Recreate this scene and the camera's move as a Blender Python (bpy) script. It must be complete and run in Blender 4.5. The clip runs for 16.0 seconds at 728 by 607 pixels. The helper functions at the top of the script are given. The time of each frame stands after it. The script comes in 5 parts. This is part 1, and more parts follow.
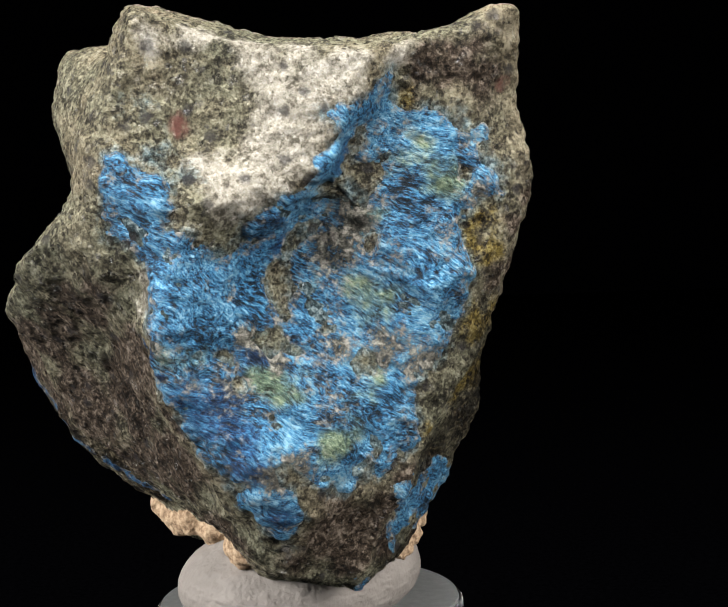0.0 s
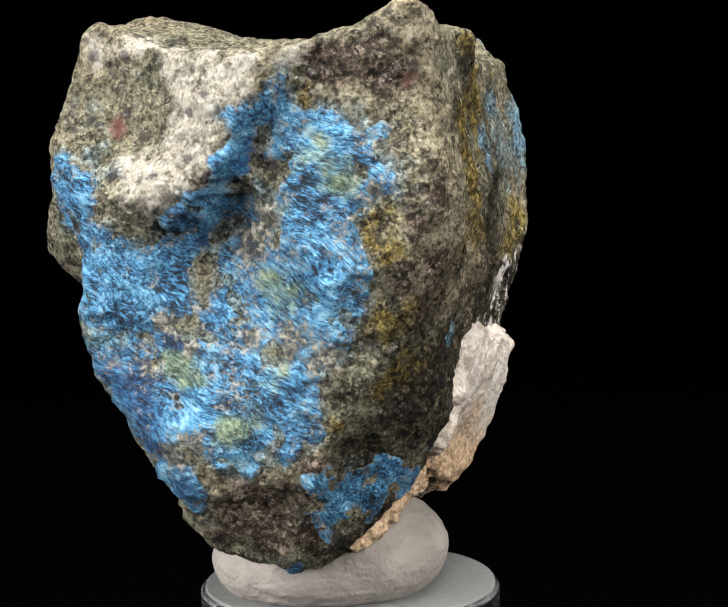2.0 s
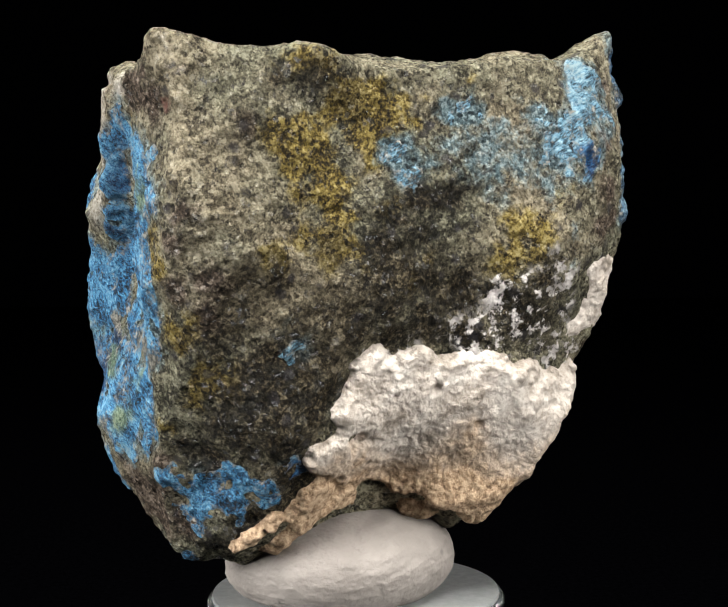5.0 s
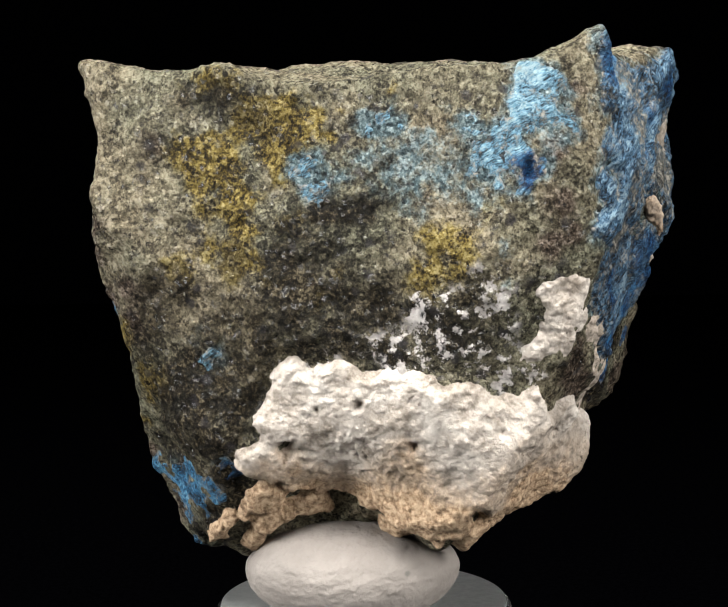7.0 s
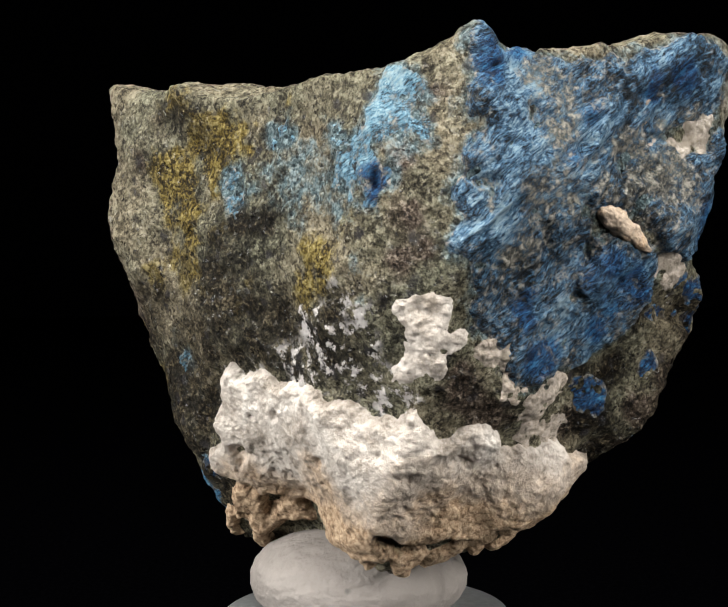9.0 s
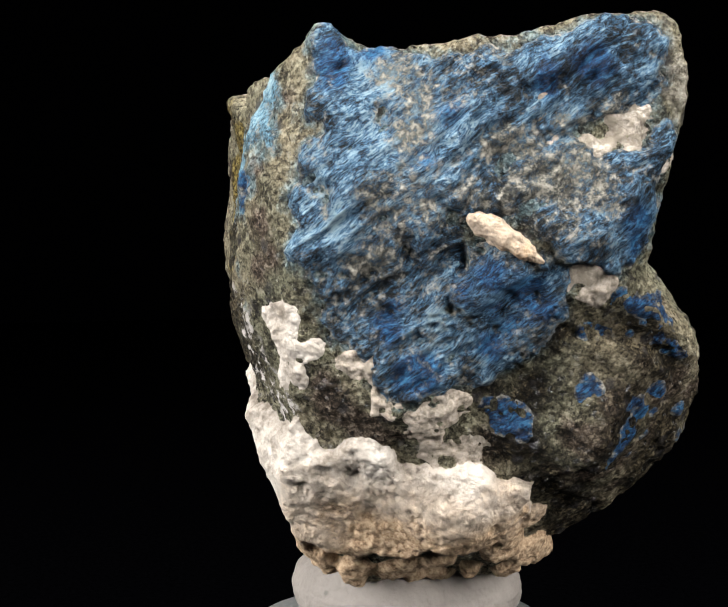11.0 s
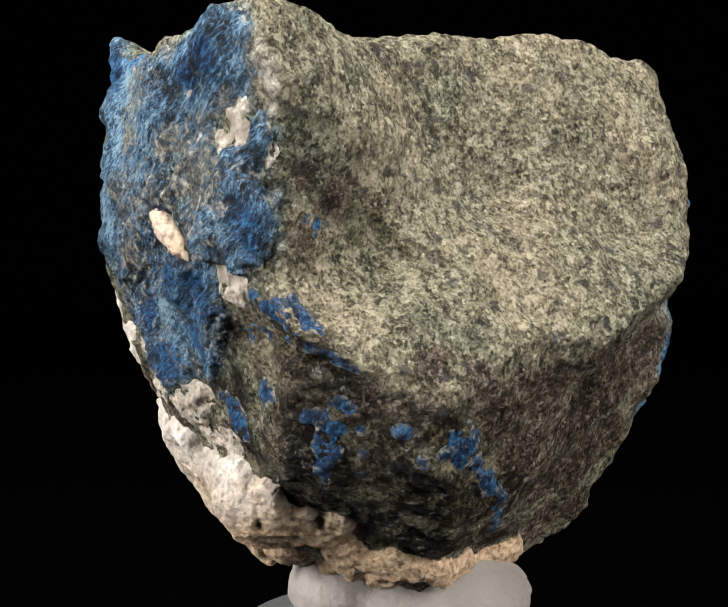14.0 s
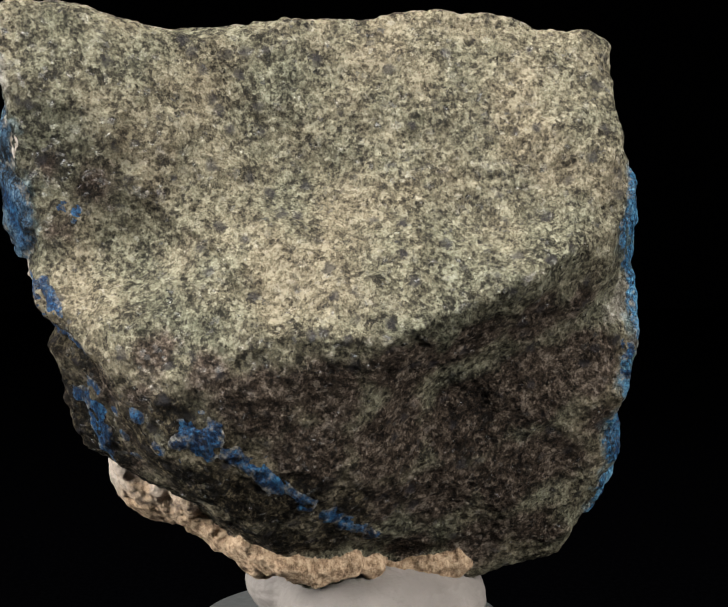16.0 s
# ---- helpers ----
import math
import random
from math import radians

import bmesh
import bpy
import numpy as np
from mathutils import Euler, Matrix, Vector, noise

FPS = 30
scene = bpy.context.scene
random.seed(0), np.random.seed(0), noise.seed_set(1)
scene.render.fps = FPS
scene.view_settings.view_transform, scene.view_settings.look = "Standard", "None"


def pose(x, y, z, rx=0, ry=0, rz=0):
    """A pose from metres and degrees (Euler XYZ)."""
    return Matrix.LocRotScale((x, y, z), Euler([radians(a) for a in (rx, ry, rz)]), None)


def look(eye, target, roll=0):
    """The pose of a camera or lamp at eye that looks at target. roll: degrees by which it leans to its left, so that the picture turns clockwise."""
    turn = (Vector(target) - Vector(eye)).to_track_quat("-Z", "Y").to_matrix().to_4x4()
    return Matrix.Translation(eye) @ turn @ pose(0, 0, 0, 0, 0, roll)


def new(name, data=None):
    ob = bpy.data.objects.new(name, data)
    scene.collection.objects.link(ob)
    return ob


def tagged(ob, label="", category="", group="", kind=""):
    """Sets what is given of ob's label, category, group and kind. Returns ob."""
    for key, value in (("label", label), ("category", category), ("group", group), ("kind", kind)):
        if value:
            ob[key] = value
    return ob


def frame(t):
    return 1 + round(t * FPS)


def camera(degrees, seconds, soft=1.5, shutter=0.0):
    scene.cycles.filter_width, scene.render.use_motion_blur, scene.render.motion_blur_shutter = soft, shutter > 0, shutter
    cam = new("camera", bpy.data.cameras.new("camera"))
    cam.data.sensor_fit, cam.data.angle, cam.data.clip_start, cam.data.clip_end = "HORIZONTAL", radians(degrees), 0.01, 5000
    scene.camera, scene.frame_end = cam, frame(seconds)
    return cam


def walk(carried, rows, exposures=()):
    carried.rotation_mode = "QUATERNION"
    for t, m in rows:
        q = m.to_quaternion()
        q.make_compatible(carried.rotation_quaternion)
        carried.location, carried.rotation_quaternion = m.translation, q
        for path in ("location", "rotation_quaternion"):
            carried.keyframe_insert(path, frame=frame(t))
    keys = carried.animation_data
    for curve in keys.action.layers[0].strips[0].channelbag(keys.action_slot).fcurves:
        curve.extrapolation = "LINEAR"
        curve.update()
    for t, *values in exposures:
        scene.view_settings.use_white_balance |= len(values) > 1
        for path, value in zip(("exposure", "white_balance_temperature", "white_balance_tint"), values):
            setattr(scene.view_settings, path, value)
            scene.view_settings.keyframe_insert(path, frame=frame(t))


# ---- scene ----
cam = camera(28.74, 16.0, soft=1.3)
PATH = [
    (0.0, pose(0.00340, -0.14355, 0.06981, 85.958, 1.937, -0.299)),
    (0.5, pose(0.00252, -0.14384, 0.06980, 86.064, 1.900, -0.098)),
    (1.0, pose(0.00191, -0.14473, 0.07016, 86.097, 1.951, 0.010)),
    (1.5, pose(0.00103, -0.14589, 0.06922, 86.043, 1.372, 0.298)),
    (2.0, pose(0.00074, -0.14638, 0.06960, 85.868, 1.074, 0.501)),
    (2.5, pose(0.00024, -0.14699, 0.06953, 85.873, 0.692, 0.687)),
    (3.0, pose(0.00105, -0.14622, 0.06937, 85.687, 0.536, 0.889)),
    (3.5, pose(0.00178, -0.14610, 0.07001, 85.660, 0.498, 1.047)),
    (4.0, pose(0.00074, -0.14558, 0.07043, 85.777, 0.561, 0.444)),
    (4.2, pose(0.00043, -0.14539, 0.07027, 85.872, 0.639, 0.248)),
    (6.3, pose(0.00076, -0.14636, 0.07147, 86.164, 0.868, -0.035)),
    (6.5, pose(0.00125, -0.14633, 0.07123, 86.314, 0.814, 0.096)),
    (7.0, pose(0.00173, -0.14601, 0.07238, 85.810, 0.849, 0.156)),
    (7.5, pose(0.00212, -0.14566, 0.07159, 86.246, 0.822, 0.096)),
    (8.0, pose(0.00371, -0.14497, 0.07258, 86.016, 1.045, 0.404)),
    (8.5, pose(0.00426, -0.14543, 0.07261, 86.080, 1.084, 0.538)),
    (8.7, pose(0.00442, -0.14567, 0.07205, 86.289, 0.936, 0.643)),
    (10.8, pose(0.00178, -0.14566, 0.07223, 86.486, 1.231, 0.561)),
    (11.0, pose(0.00060, -0.14578, 0.07223, 86.479, 1.102, 0.135)),
    (11.5, pose(0.00084, -0.14577, 0.07257, 86.206, 1.057, 0.461)),
    (12.0, pose(0.00162, -0.14539, 0.07249, 86.069, 1.087, 0.868)),
    (12.5, pose(0.00133, -0.14558, 0.07216, 86.277, 1.064, 0.915)),
    (13.0, pose(0.00113, -0.14542, 0.07212, 86.335, 1.047, 0.782)),
    (13.5, pose(0.00141, -0.14578, 0.07218, 86.317, 0.962, 0.739)),
    (14.0, pose(0.00195, -0.14609, 0.07176, 86.365, 0.905, 0.822)),
    (14.5, pose(0.00177, -0.14576, 0.07167, 86.337, 0.762, 0.556)),
    (15.0, pose(0.00319, -0.14527, 0.07155, 86.240, 0.743, 0.990)),
    (15.5, pose(0.00272, -0.14504, 0.07188, 85.962, 0.556, 0.619)),
    (16.0, pose(0.00209, -0.14395, 0.07077, 86.308, 0.319, 0.031)),
]
EXPOSURE = [(0, 0.08), (2.5, 0.2), (4, 0.15), (6.4, 0.05), (7.5, -0.1), (8.7, -0.15), (10.8, 0.1), (12.5, 0.3), (14.2, 0.2), (15.2, 0.1), (16, -0.12)]
walk(cam, PATH, EXPOSURE)

# ---------------------------------------------------------------- light
world = bpy.data.worlds.new("dark_studio")
world.use_nodes = True
world.node_tree.nodes["Background"].inputs[0].default_value = (0.0, 0.0, 0.0, 1)
scene.world = world


def softbox(name, eye, target, size, watts, colour):
    lamp = bpy.data.lights.new(name, "AREA")
    lamp.shape, lamp.size, lamp.energy, lamp.color = "SQUARE", size, watts, colour
    ob = new(name, lamp)
    ob.matrix_world = look(eye, target)
    return ob


softbox("lamp_overhead", (0.0, -0.14, 0.40), (0, 0, 0.06), 0.18, 3.8, (1.0, 0.98, 0.93))
softbox("lamp_left", (-0.37, -0.15, 0.20), (0, 0, 0.06), 0.22, 4.3, (1.0, 0.98, 0.95))
softbox("lamp_right", (0.30, -0.26, 0.22), (0, 0, 0.06), 0.22, 3.0, (1.0, 0.97, 0.93))

# ---------------------------------------------------------------- procedural noise on arrays


def lattice(i, j, k, seed):
    h = (i * 374761393 + j * 668265263 + k * 2147483647 + seed * 1274126177) & 0xFFFFFFFF
    h = ((h ^ (h >> 13)) * 1274126177) & 0xFFFFFFFF
    h = ((h ^ (h >> 16)) * 2246822519) & 0xFFFFFFFF
    return ((h ^ (h >> 15)) & 0xFFFF) / 32767.5 - 1.0


def value_noise(p, seed):
    base = np.floor(p).astype(np.int64)
    f = p - base
    f = f * f * (3 - 2 * f)
    total = 0.0
    for a in (0, 1):
        for b in (0, 1):
            for c in (0, 1):
                w = (f[:, 0] if a else 1 - f[:, 0]) * (f[:, 1] if b else 1 - f[:, 1]) * (f[:, 2] if c else 1 - f[:, 2])
                total = total + w * lattice(base[:, 0] + a, base[:, 1] + b, base[:, 2] + c, seed)
    return total


TILT = np.array(Euler((0.6, 0.9, 0.4)).to_matrix())


def fractal(p, size, octaves=3, seed=0):
    """Fractal noise about -1 to 1 whose largest lumps are about size across."""
    total, weight = 0.0, 1.0
    q = p / size * 1.0
    for o in range(octaves):
        q = q @ TILT.T
        total = total + weight * value_noise(q + 17.3 * (o + seed), seed * 7 + o)
        q, weight = q * 2.03, weight * 0.52
    return total


def smooth(a, b, x):
    s = np.clip((x - a) / (b - a), 0, 1)
    return s * s * (3 - 2 * s)


# ---------------------------------------------------------------- the specimen's form, in millimetres from the turning axis
HEART = np.array((-6.0, 0.0, 1.5))
FACETS, SWELLS = [], []


def aim(azimuth, height):
    a, e = radians(azimuth), radians(height)
    return (math.cos(e) * math.cos(a), math.cos(e) * math.sin(a), math.sin(e))


def facet(azimuth, height, distance):
    """A broken face of the rock: the way it looks and its distance from the heart."""
    FACETS.append((*aim(azimuth, height), distance))


def swell(azimuth, height, width, amount):
    """A knob (amount above 0) or a hollow on the rock."""
    SWELLS.append((*aim(azimuth, height), width, amount))


facet(-70.7, 79.5, 27.02)
facet(145.6, 80.7, 29.07)
facet(10.1, 75.1, 28.02)
facet(-123.9, 71.1, 35.91)
facet(95.2, 63.5, 40.06)
facet(-42.0, 54.0, 39.83)
facet(-161.0, 26.3, 25.17)
facet(42.7, 15.7, 28.13)
facet(-96.0, 18.3, 31.76)
facet(62.7, 83.0, 27.26)
facet(3.7, 14.9, 26.56)
facet(-139.5, 11.4, 28.65)
facet(81.9, 4.3, 26.66)
facet(-53.8, 7.1, 31.02)
facet(168.7, 1.5, 28.30)
facet(19.4, 3.1, 20.16)
facet(-110.8, -7.4, 28.43)
facet(106.7, 4.7, 29.47)
facet(-14.3, -18.3, 25.47)
facet(-162.8, 24.8, 23.63)
facet(47.7, -7.5, 22.38)
facet(-83.2, -17.8, 25.79)
facet(143.5, -34.6, 26.27)
facet(8.9, -22.5, 19.22)
facet(-138.7, -26.3, 22.47)
facet(93.2, -19.5, 22.06)
facet(-42.2, -18.4, 28.55)
facet(191.4, -24.9, 24.55)
facet(-3.9, -35.5, 21.12)
facet(-104.1, -70.9, 27.57)
facet(128.6, -50.3, 24.10)
facet(-4.1, -48.4, 27.44)
facet(-146.5, -45.8, 22.76)
facet(84.2, -76.5, 23.31)
swell(-82.4, 75.7, 0.229, -3.27)
swell(164.0, 62.9, 0.149, 1.43)
swell(36.2, 64.1, 0.351, -2.26)
swell(-138.1, 59.9, 0.237, 2.45)
swell(88.9, 71.0, 0.296, -2.16)
swell(-34.7, 39.0, 0.111, 1.84)
swell(-178.9, 41.9, 0.317, -5.15)
swell(79.1, 44.7, 0.076, 2.76)
swell(-110.0, 42.2, 0.060, 0.80)
swell(136.1, 34.7, 0.177, 5.52)
swell(-15.2, 47.8, 0.063, 0.89)
swell(-153.5, 32.5, 0.383, 0.65)
swell(88.7, 34.9, 0.254, 2.12)
swell(-41.3, 40.6, 0.060, 1.02)
swell(152.9, 16.4, 0.230, -4.38)
swell(28.6, -0.8, 0.314, -2.38)
swell(-104.7, -5.3, 0.095, 1.55)
swell(94.9, 14.8, 0.120, -1.53)
swell(-39.3, 19.1, 0.121, 1.35)
swell(-180.9, 4.8, 0.134, -1.81)
swell(66.4, 5.8, 0.288, 1.49)
swell(-71.2, 9.8, 0.299, -5.57)
swell(149.5, 0.4, 0.115, 3.04)
swell(-20.6, 15.6, 0.197, -2.37)
swell(-104.1, -32.9, 0.107, -1.39)
swell(94.0, -11.6, 0.227, 1.00)
swell(-46.9, -26.2, 0.185, -2.02)
swell(156.0, -20.4, 0.074, 1.02)
swell(54.5, -27.8, 0.273, -1.08)
swell(-86.6, -33.2, 0.253, 4.04)
swell(107.1, -39.8, 0.153, 2.14)
swell(-32.8, -34.1, 0.220, 3.69)
swell(-140.2, -18.5, 0.323, -3.07)
swell(70.4, -31.5, 0.137, 1.49)
swell(-56.9, -52.7, 0.117, 2.25)
swell(152.9, -79.5, 0.172, 2.43)
swell(8.8, -62.8, 0.193, -2.78)
swell(-97.4, -69.0, 0.071, 1.20)
swell(59.5, -65.3, 0.171, 3.47)
swell(-39.7, -51.4, 0.152, 2.87)
swell(148.4, 25.3, 0.089, -1.80)
swell(-110.8, 2.8, 0.066, -1.31)
swell(-97.7, 31.0, 0.126, -1.99)
swell(-115.5, 45.4, 0.145, 0.67)
swell(83.6, 51.2, 0.060, -0.89)
swell(-137.9, 21.5, 0.157, -2.02)
swell(-96.3, -39.6, 0.084, -0.54)
swell(-146.7, 1.5, 0.145, 1.43)
swell(-94.9, -60.6, 0.060, 0.97)
swell(-105.1, -16.2, 0.065, 0.92)
swell(-134.8, 9.3, 0.091, 1.27)
swell(-117.2, 20.1, 0.106, 0.50)
swell(-120.7, 29.8, 0.093, 1.36)
swell(-48.0, 37.4, 0.139, 0.91)
swell(-46.7, 48.4, 0.106, -1.26)
swell(129.9, 42.6, 0.104, 1.11)
swell(115.4, 48.4, 0.064, -0.93)
swell(-16.4, 47.7, 0.061, 0.87)
swell(56.7, -42.4, 0.078, -0.54)
swell(-59.9, -57.8, 0.060, -1.03)
swell(126.8, 31.8, 0.086, -2.25)
swell(81.1, 54.1, 0.077, -1.07)
swell(145.8, 17.2, 0.108, -1.81)
swell(-134.4, 52.8, 0.092, -0.51)
swell(-109.4, 42.7, 0.107, 0.88)
swell(-128.3, 14.4, 0.075, 0.98)
swell(-94.4, -42.3, 0.071, -0.66)
swell(-92.2, -27.0, 0.110, 0.46)
swell(-112.3, 46.5, 0.096, -0.33)
swell(-43.2, 40.3, 0.071, 0.83)
swell(-116.6, 23.5, 0.097, -0.29)
swell(-117.7, 5.5, 0.060, 0.83)
swell(-38.9, 46.1, 0.105, -0.59)
swell(-94.8, -65.4, 0.080, 0.78)
swell(133.8, 44.5, 0.105, -0.35)
swell(-13.4, 40.3, 0.075, -0.87)
swell(-103.1, 0.7, 0.072, 0.88)
swell(-114.4, 31.5, 0.111, 0.69)
swell(-137.9, 5.3, 0.107, 0.64)
swell(-105.3, -14.1, 0.088, 0.61)
swell(39.9, -50.4, 0.087, -0.81)
swell(-141.7, -74.5, 0.070, 0.58)
swell(80.0, 45.3, 0.030, 1.7)
swell(-40.3, 39.4, 0.045, 0.5)
swell(124.7, 36.5, 0.05, 0.9)
swell(-103.0, 33.0, 0.05, 0.3)
swell(-68.8, 85.0, 0.170, -0.17)
swell(153.7, 81.3, 0.170, -0.47)
swell(16.2, 78.7, 0.170, -0.16)
swell(-121.3, 76.7, 0.170, -0.36)
swell(-36.3, 73.3, 0.170, -0.38)
swell(-173.8, 71.8, 0.170, -0.84)
swell(133.7, 68.0, 0.170, 0.29)
swell(-3.8, 66.8, 0.170, -0.22)
swell(-56.4, 63.7, 0.170, -0.18)
swell(166.1, 62.7, 0.170, 0.45)
swell(-108.9, 60.8, 0.170, 0.24)
swell(113.6, 59.9, 0.170, -0.24)
swell(-23.9, 59.1, 0.170, 0.39)
swell(-161.4, 58.2, 0.170, 0.22)
swell(61.1, 57.4, 0.170, 0.29)
swell(146.1, 55.8, 0.170, 0.22)
swell(8.6, 55.0, 0.170, -0.19)
swell(-128.9, 54.2, 0.170, -0.16)
swell(93.6, 53.5, 0.170, -0.69)
swell(-44.0, 52.8, 0.170, 0.22)
swell(178.5, 52.0, 0.170, 0.32)
swell(41.0, 51.3, 0.170, 0.53)
swell(-96.5, 50.6, 0.170, 0.25)
swell(73.5, 47.9, 0.170, -0.95)
swell(-64.0, 47.3, 0.170, -0.14)
swell(158.5, 46.6, 0.170, -1.18)
swell(21.0, 46.0, 0.170, -0.16)
swell(106.0, 44.7, 0.170, 0.29)
swell(53.4, 42.9, 0.170, -0.14)
swell(-84.1, 42.3, 0.170, -0.29)
swell(138.4, 41.7, 0.170, -0.23)
swell(0.9, 41.1, 0.170, -0.68)
swell(-136.6, 40.5, 0.170, -0.31)
swell(85.9, 40.0, 0.170, -0.17)
swell(-51.6, 39.4, 0.170, 0.50)
swell(170.9, 38.8, 0.170, -0.25)
swell(-104.1, 37.7, 0.170, -0.39)
swell(118.4, 37.1, 0.170, -0.17)
swell(-19.2, 36.6, 0.170, -0.82)
swell(-71.7, 35.0, 0.170, -0.27)
swell(150.8, 34.4, 0.170, -0.54)
swell(13.3, 33.9, 0.170, -0.15)
swell(-124.2, 33.4, 0.170, 0.17)
swell(98.3, 32.8, 0.170, 0.18)
swell(45.8, 31.3, 0.170, -0.26)
swell(-91.7, 30.8, 0.170, -0.36)
swell(130.7, 30.3, 0.170, 0.60)
swell(-6.8, 29.7, 0.170, -0.33)
swell(78.2, 28.7, 0.170, 1.15)
swell(-59.3, 28.2, 0.170, -0.37)
swell(-111.8, 26.7, 0.170, -0.19)
swell(110.7, 26.3, 0.170, -1.24)
swell(-26.8, 25.8, 0.170, -0.41)
swell(143.1, 23.8, 0.170, 0.56)
swell(-131.9, 22.9, 0.170, -0.13)
swell(90.6, 22.4, 0.170, 0.35)
swell(-46.9, 21.9, 0.170, -0.23)
swell(-99.4, 20.5, 0.170, 0.34)
swell(-119.5, 16.8, 0.170, -0.27)
swell(103.0, 16.3, 0.170, 0.21)
swell(-34.5, 15.8, 0.170, 0.24)
swell(50.5, 14.9, 0.170, 0.33)
swell(-87.0, 14.5, 0.170, 0.22)
swell(135.5, 14.0, 0.170, -0.40)
swell(-139.5, 13.1, 0.170, 0.31)
swell(83.0, 12.7, 0.170, -0.49)
swell(-107.1, 10.9, 0.170, 0.35)
swell(115.4, 10.4, 0.170, 1.70)
swell(-159.6, 9.5, 0.170, 0.38)
swell(62.9, 9.1, 0.170, 0.64)
swell(147.9, 8.2, 0.170, -0.58)
swell(-127.1, 7.3, 0.170, 0.29)
swell(-42.1, 6.4, 0.170, 0.13)
swell(-179.7, 6.0, 0.170, 0.18)
swell(-94.7, 5.1, 0.170, 0.25)
swell(127.8, 4.6, 0.170, 0.29)
swell(75.3, 3.3, 0.170, -0.15)
swell(-114.7, 1.5, 0.170, -0.30)
swell(-29.7, 0.7, 0.170, -0.27)
swell(140.2, -1.1, 0.170, -0.27)
swell(87.7, -2.4, 0.170, 0.29)
swell(-49.8, -2.9, 0.170, -0.27)
swell(172.7, -3.3, 0.170, 0.50)
swell(35.2, -3.7, 0.170, -0.30)
swell(-102.3, -4.2, 0.170, -0.34)
swell(120.2, -4.6, 0.170, -0.16)
swell(-17.3, -5.1, 0.170, -0.13)
swell(-154.9, -5.5, 0.170, 0.30)
swell(67.6, -6.0, 0.170, 0.17)
swell(100.1, -8.2, 0.170, 0.30)
swell(-37.4, -8.6, 0.170, -0.21)
swell(47.6, -9.5, 0.170, -0.53)
swell(132.6, -10.4, 0.170, 0.29)
swell(80.0, -11.8, 0.170, 0.58)
swell(-57.5, -12.2, 0.170, -0.31)
swell(165.0, -12.7, 0.170, 0.14)
swell(27.5, -13.1, 0.170, -0.16)
swell(112.5, -14.0, 0.170, -0.23)
swell(-162.5, -14.9, 0.170, -0.31)
swell(60.0, -15.4, 0.170, -0.23)
swell(92.4, -17.7, 0.170, 0.87)
swell(177.4, -18.6, 0.170, -0.23)
swell(-97.6, -19.5, 0.170, 0.43)
swell(124.9, -20.0, 0.170, 0.83)
swell(-12.6, -20.5, 0.170, -0.25)
swell(157.4, -22.4, 0.170, 0.49)
swell(-117.7, -23.3, 0.170, 0.35)
swell(104.8, -23.8, 0.170, -0.17)
swell(-32.7, -24.3, 0.170, 0.39)
swell(52.3, -25.3, 0.170, 0.88)
swell(-85.2, -25.8, 0.170, 0.43)
swell(137.3, -26.3, 0.170, 0.73)
swell(84.8, -27.7, 0.170, 0.47)
swell(-52.7, -28.2, 0.170, 0.22)
swell(32.2, -29.2, 0.170, 0.27)
swell(117.2, -30.3, 0.170, -0.34)
swell(-20.3, -30.8, 0.170, 0.13)
swell(64.7, -31.8, 0.170, 0.17)
swell(-72.8, -32.3, 0.170, 0.21)
swell(149.7, -32.8, 0.170, 0.18)
swell(97.2, -34.4, 0.170, 0.78)
swell(-40.3, -35.0, 0.170, -0.19)
swell(44.6, -36.0, 0.170, 0.15)
swell(129.6, -37.1, 0.170, -0.26)
swell(-7.9, -37.7, 0.170, 0.20)
swell(77.1, -38.8, 0.170, -0.34)
swell(-60.4, -39.4, 0.170, -0.88)
swell(162.1, -40.0, 0.170, -0.45)
swell(-112.9, -41.1, 0.170, -0.54)
swell(109.6, -41.7, 0.170, 0.45)
swell(-165.4, -42.9, 0.170, 0.14)
swell(57.0, -43.5, 0.170, -0.61)
swell(-80.5, -44.1, 0.170, 0.18)
swell(-48.0, -47.3, 0.170, -0.34)
swell(-15.5, -50.6, 0.170, 0.20)
swell(69.4, -52.0, 0.170, -0.27)
swell(154.4, -53.5, 0.170, -0.21)
swell(16.9, -54.2, 0.170, -0.57)
swell(-35.6, -56.6, 0.170, 0.72)
swell(49.4, -58.2, 0.170, 0.64)
swell(-88.1, -59.1, 0.170, 0.24)
swell(134.4, -59.9, 0.170, 0.80)
swell(-140.6, -61.7, 0.170, -0.24)
swell(81.8, -62.7, 0.170, 0.32)
swell(-55.7, -63.7, 0.170, 0.50)
swell(166.8, -64.7, 0.170, 0.16)
swell(29.3, -65.7, 0.170, -0.40)
swell(-108.2, -66.8, 0.170, 0.16)
swell(-23.2, -69.2, 0.170, 0.19)
swell(61.8, -71.8, 0.170, 0.43)
swell(-75.7, -73.3, 0.170, -0.13)
swell(146.8, -74.9, 0.170, 0.41)
swell(-128.2, -78.7, 0.170, -0.39)
swell(94.2, -81.3, 0.170, -0.47)
swell(80.5, 45.4, 0.075, -0.41)
swell(61.1, -40.8, 0.075, 0.40)
swell(-65.2, -46.3, 0.075, -0.45)
swell(-114.6, 49.8, 0.075, -0.89)
swell(-38.3, 44.2, 0.075, -0.13)
swell(169.0, -61.7, 0.075, -0.42)
swell(106.2, -35.9, 0.075, 0.44)
swell(39.3, -61.5, 0.075, -0.56)
swell(-124.1, 19.8, 0.075, -0.31)
swell(78.6, 35.3, 0.075, 0.92)
swell(-100.2, -72.3, 0.075, 0.51)
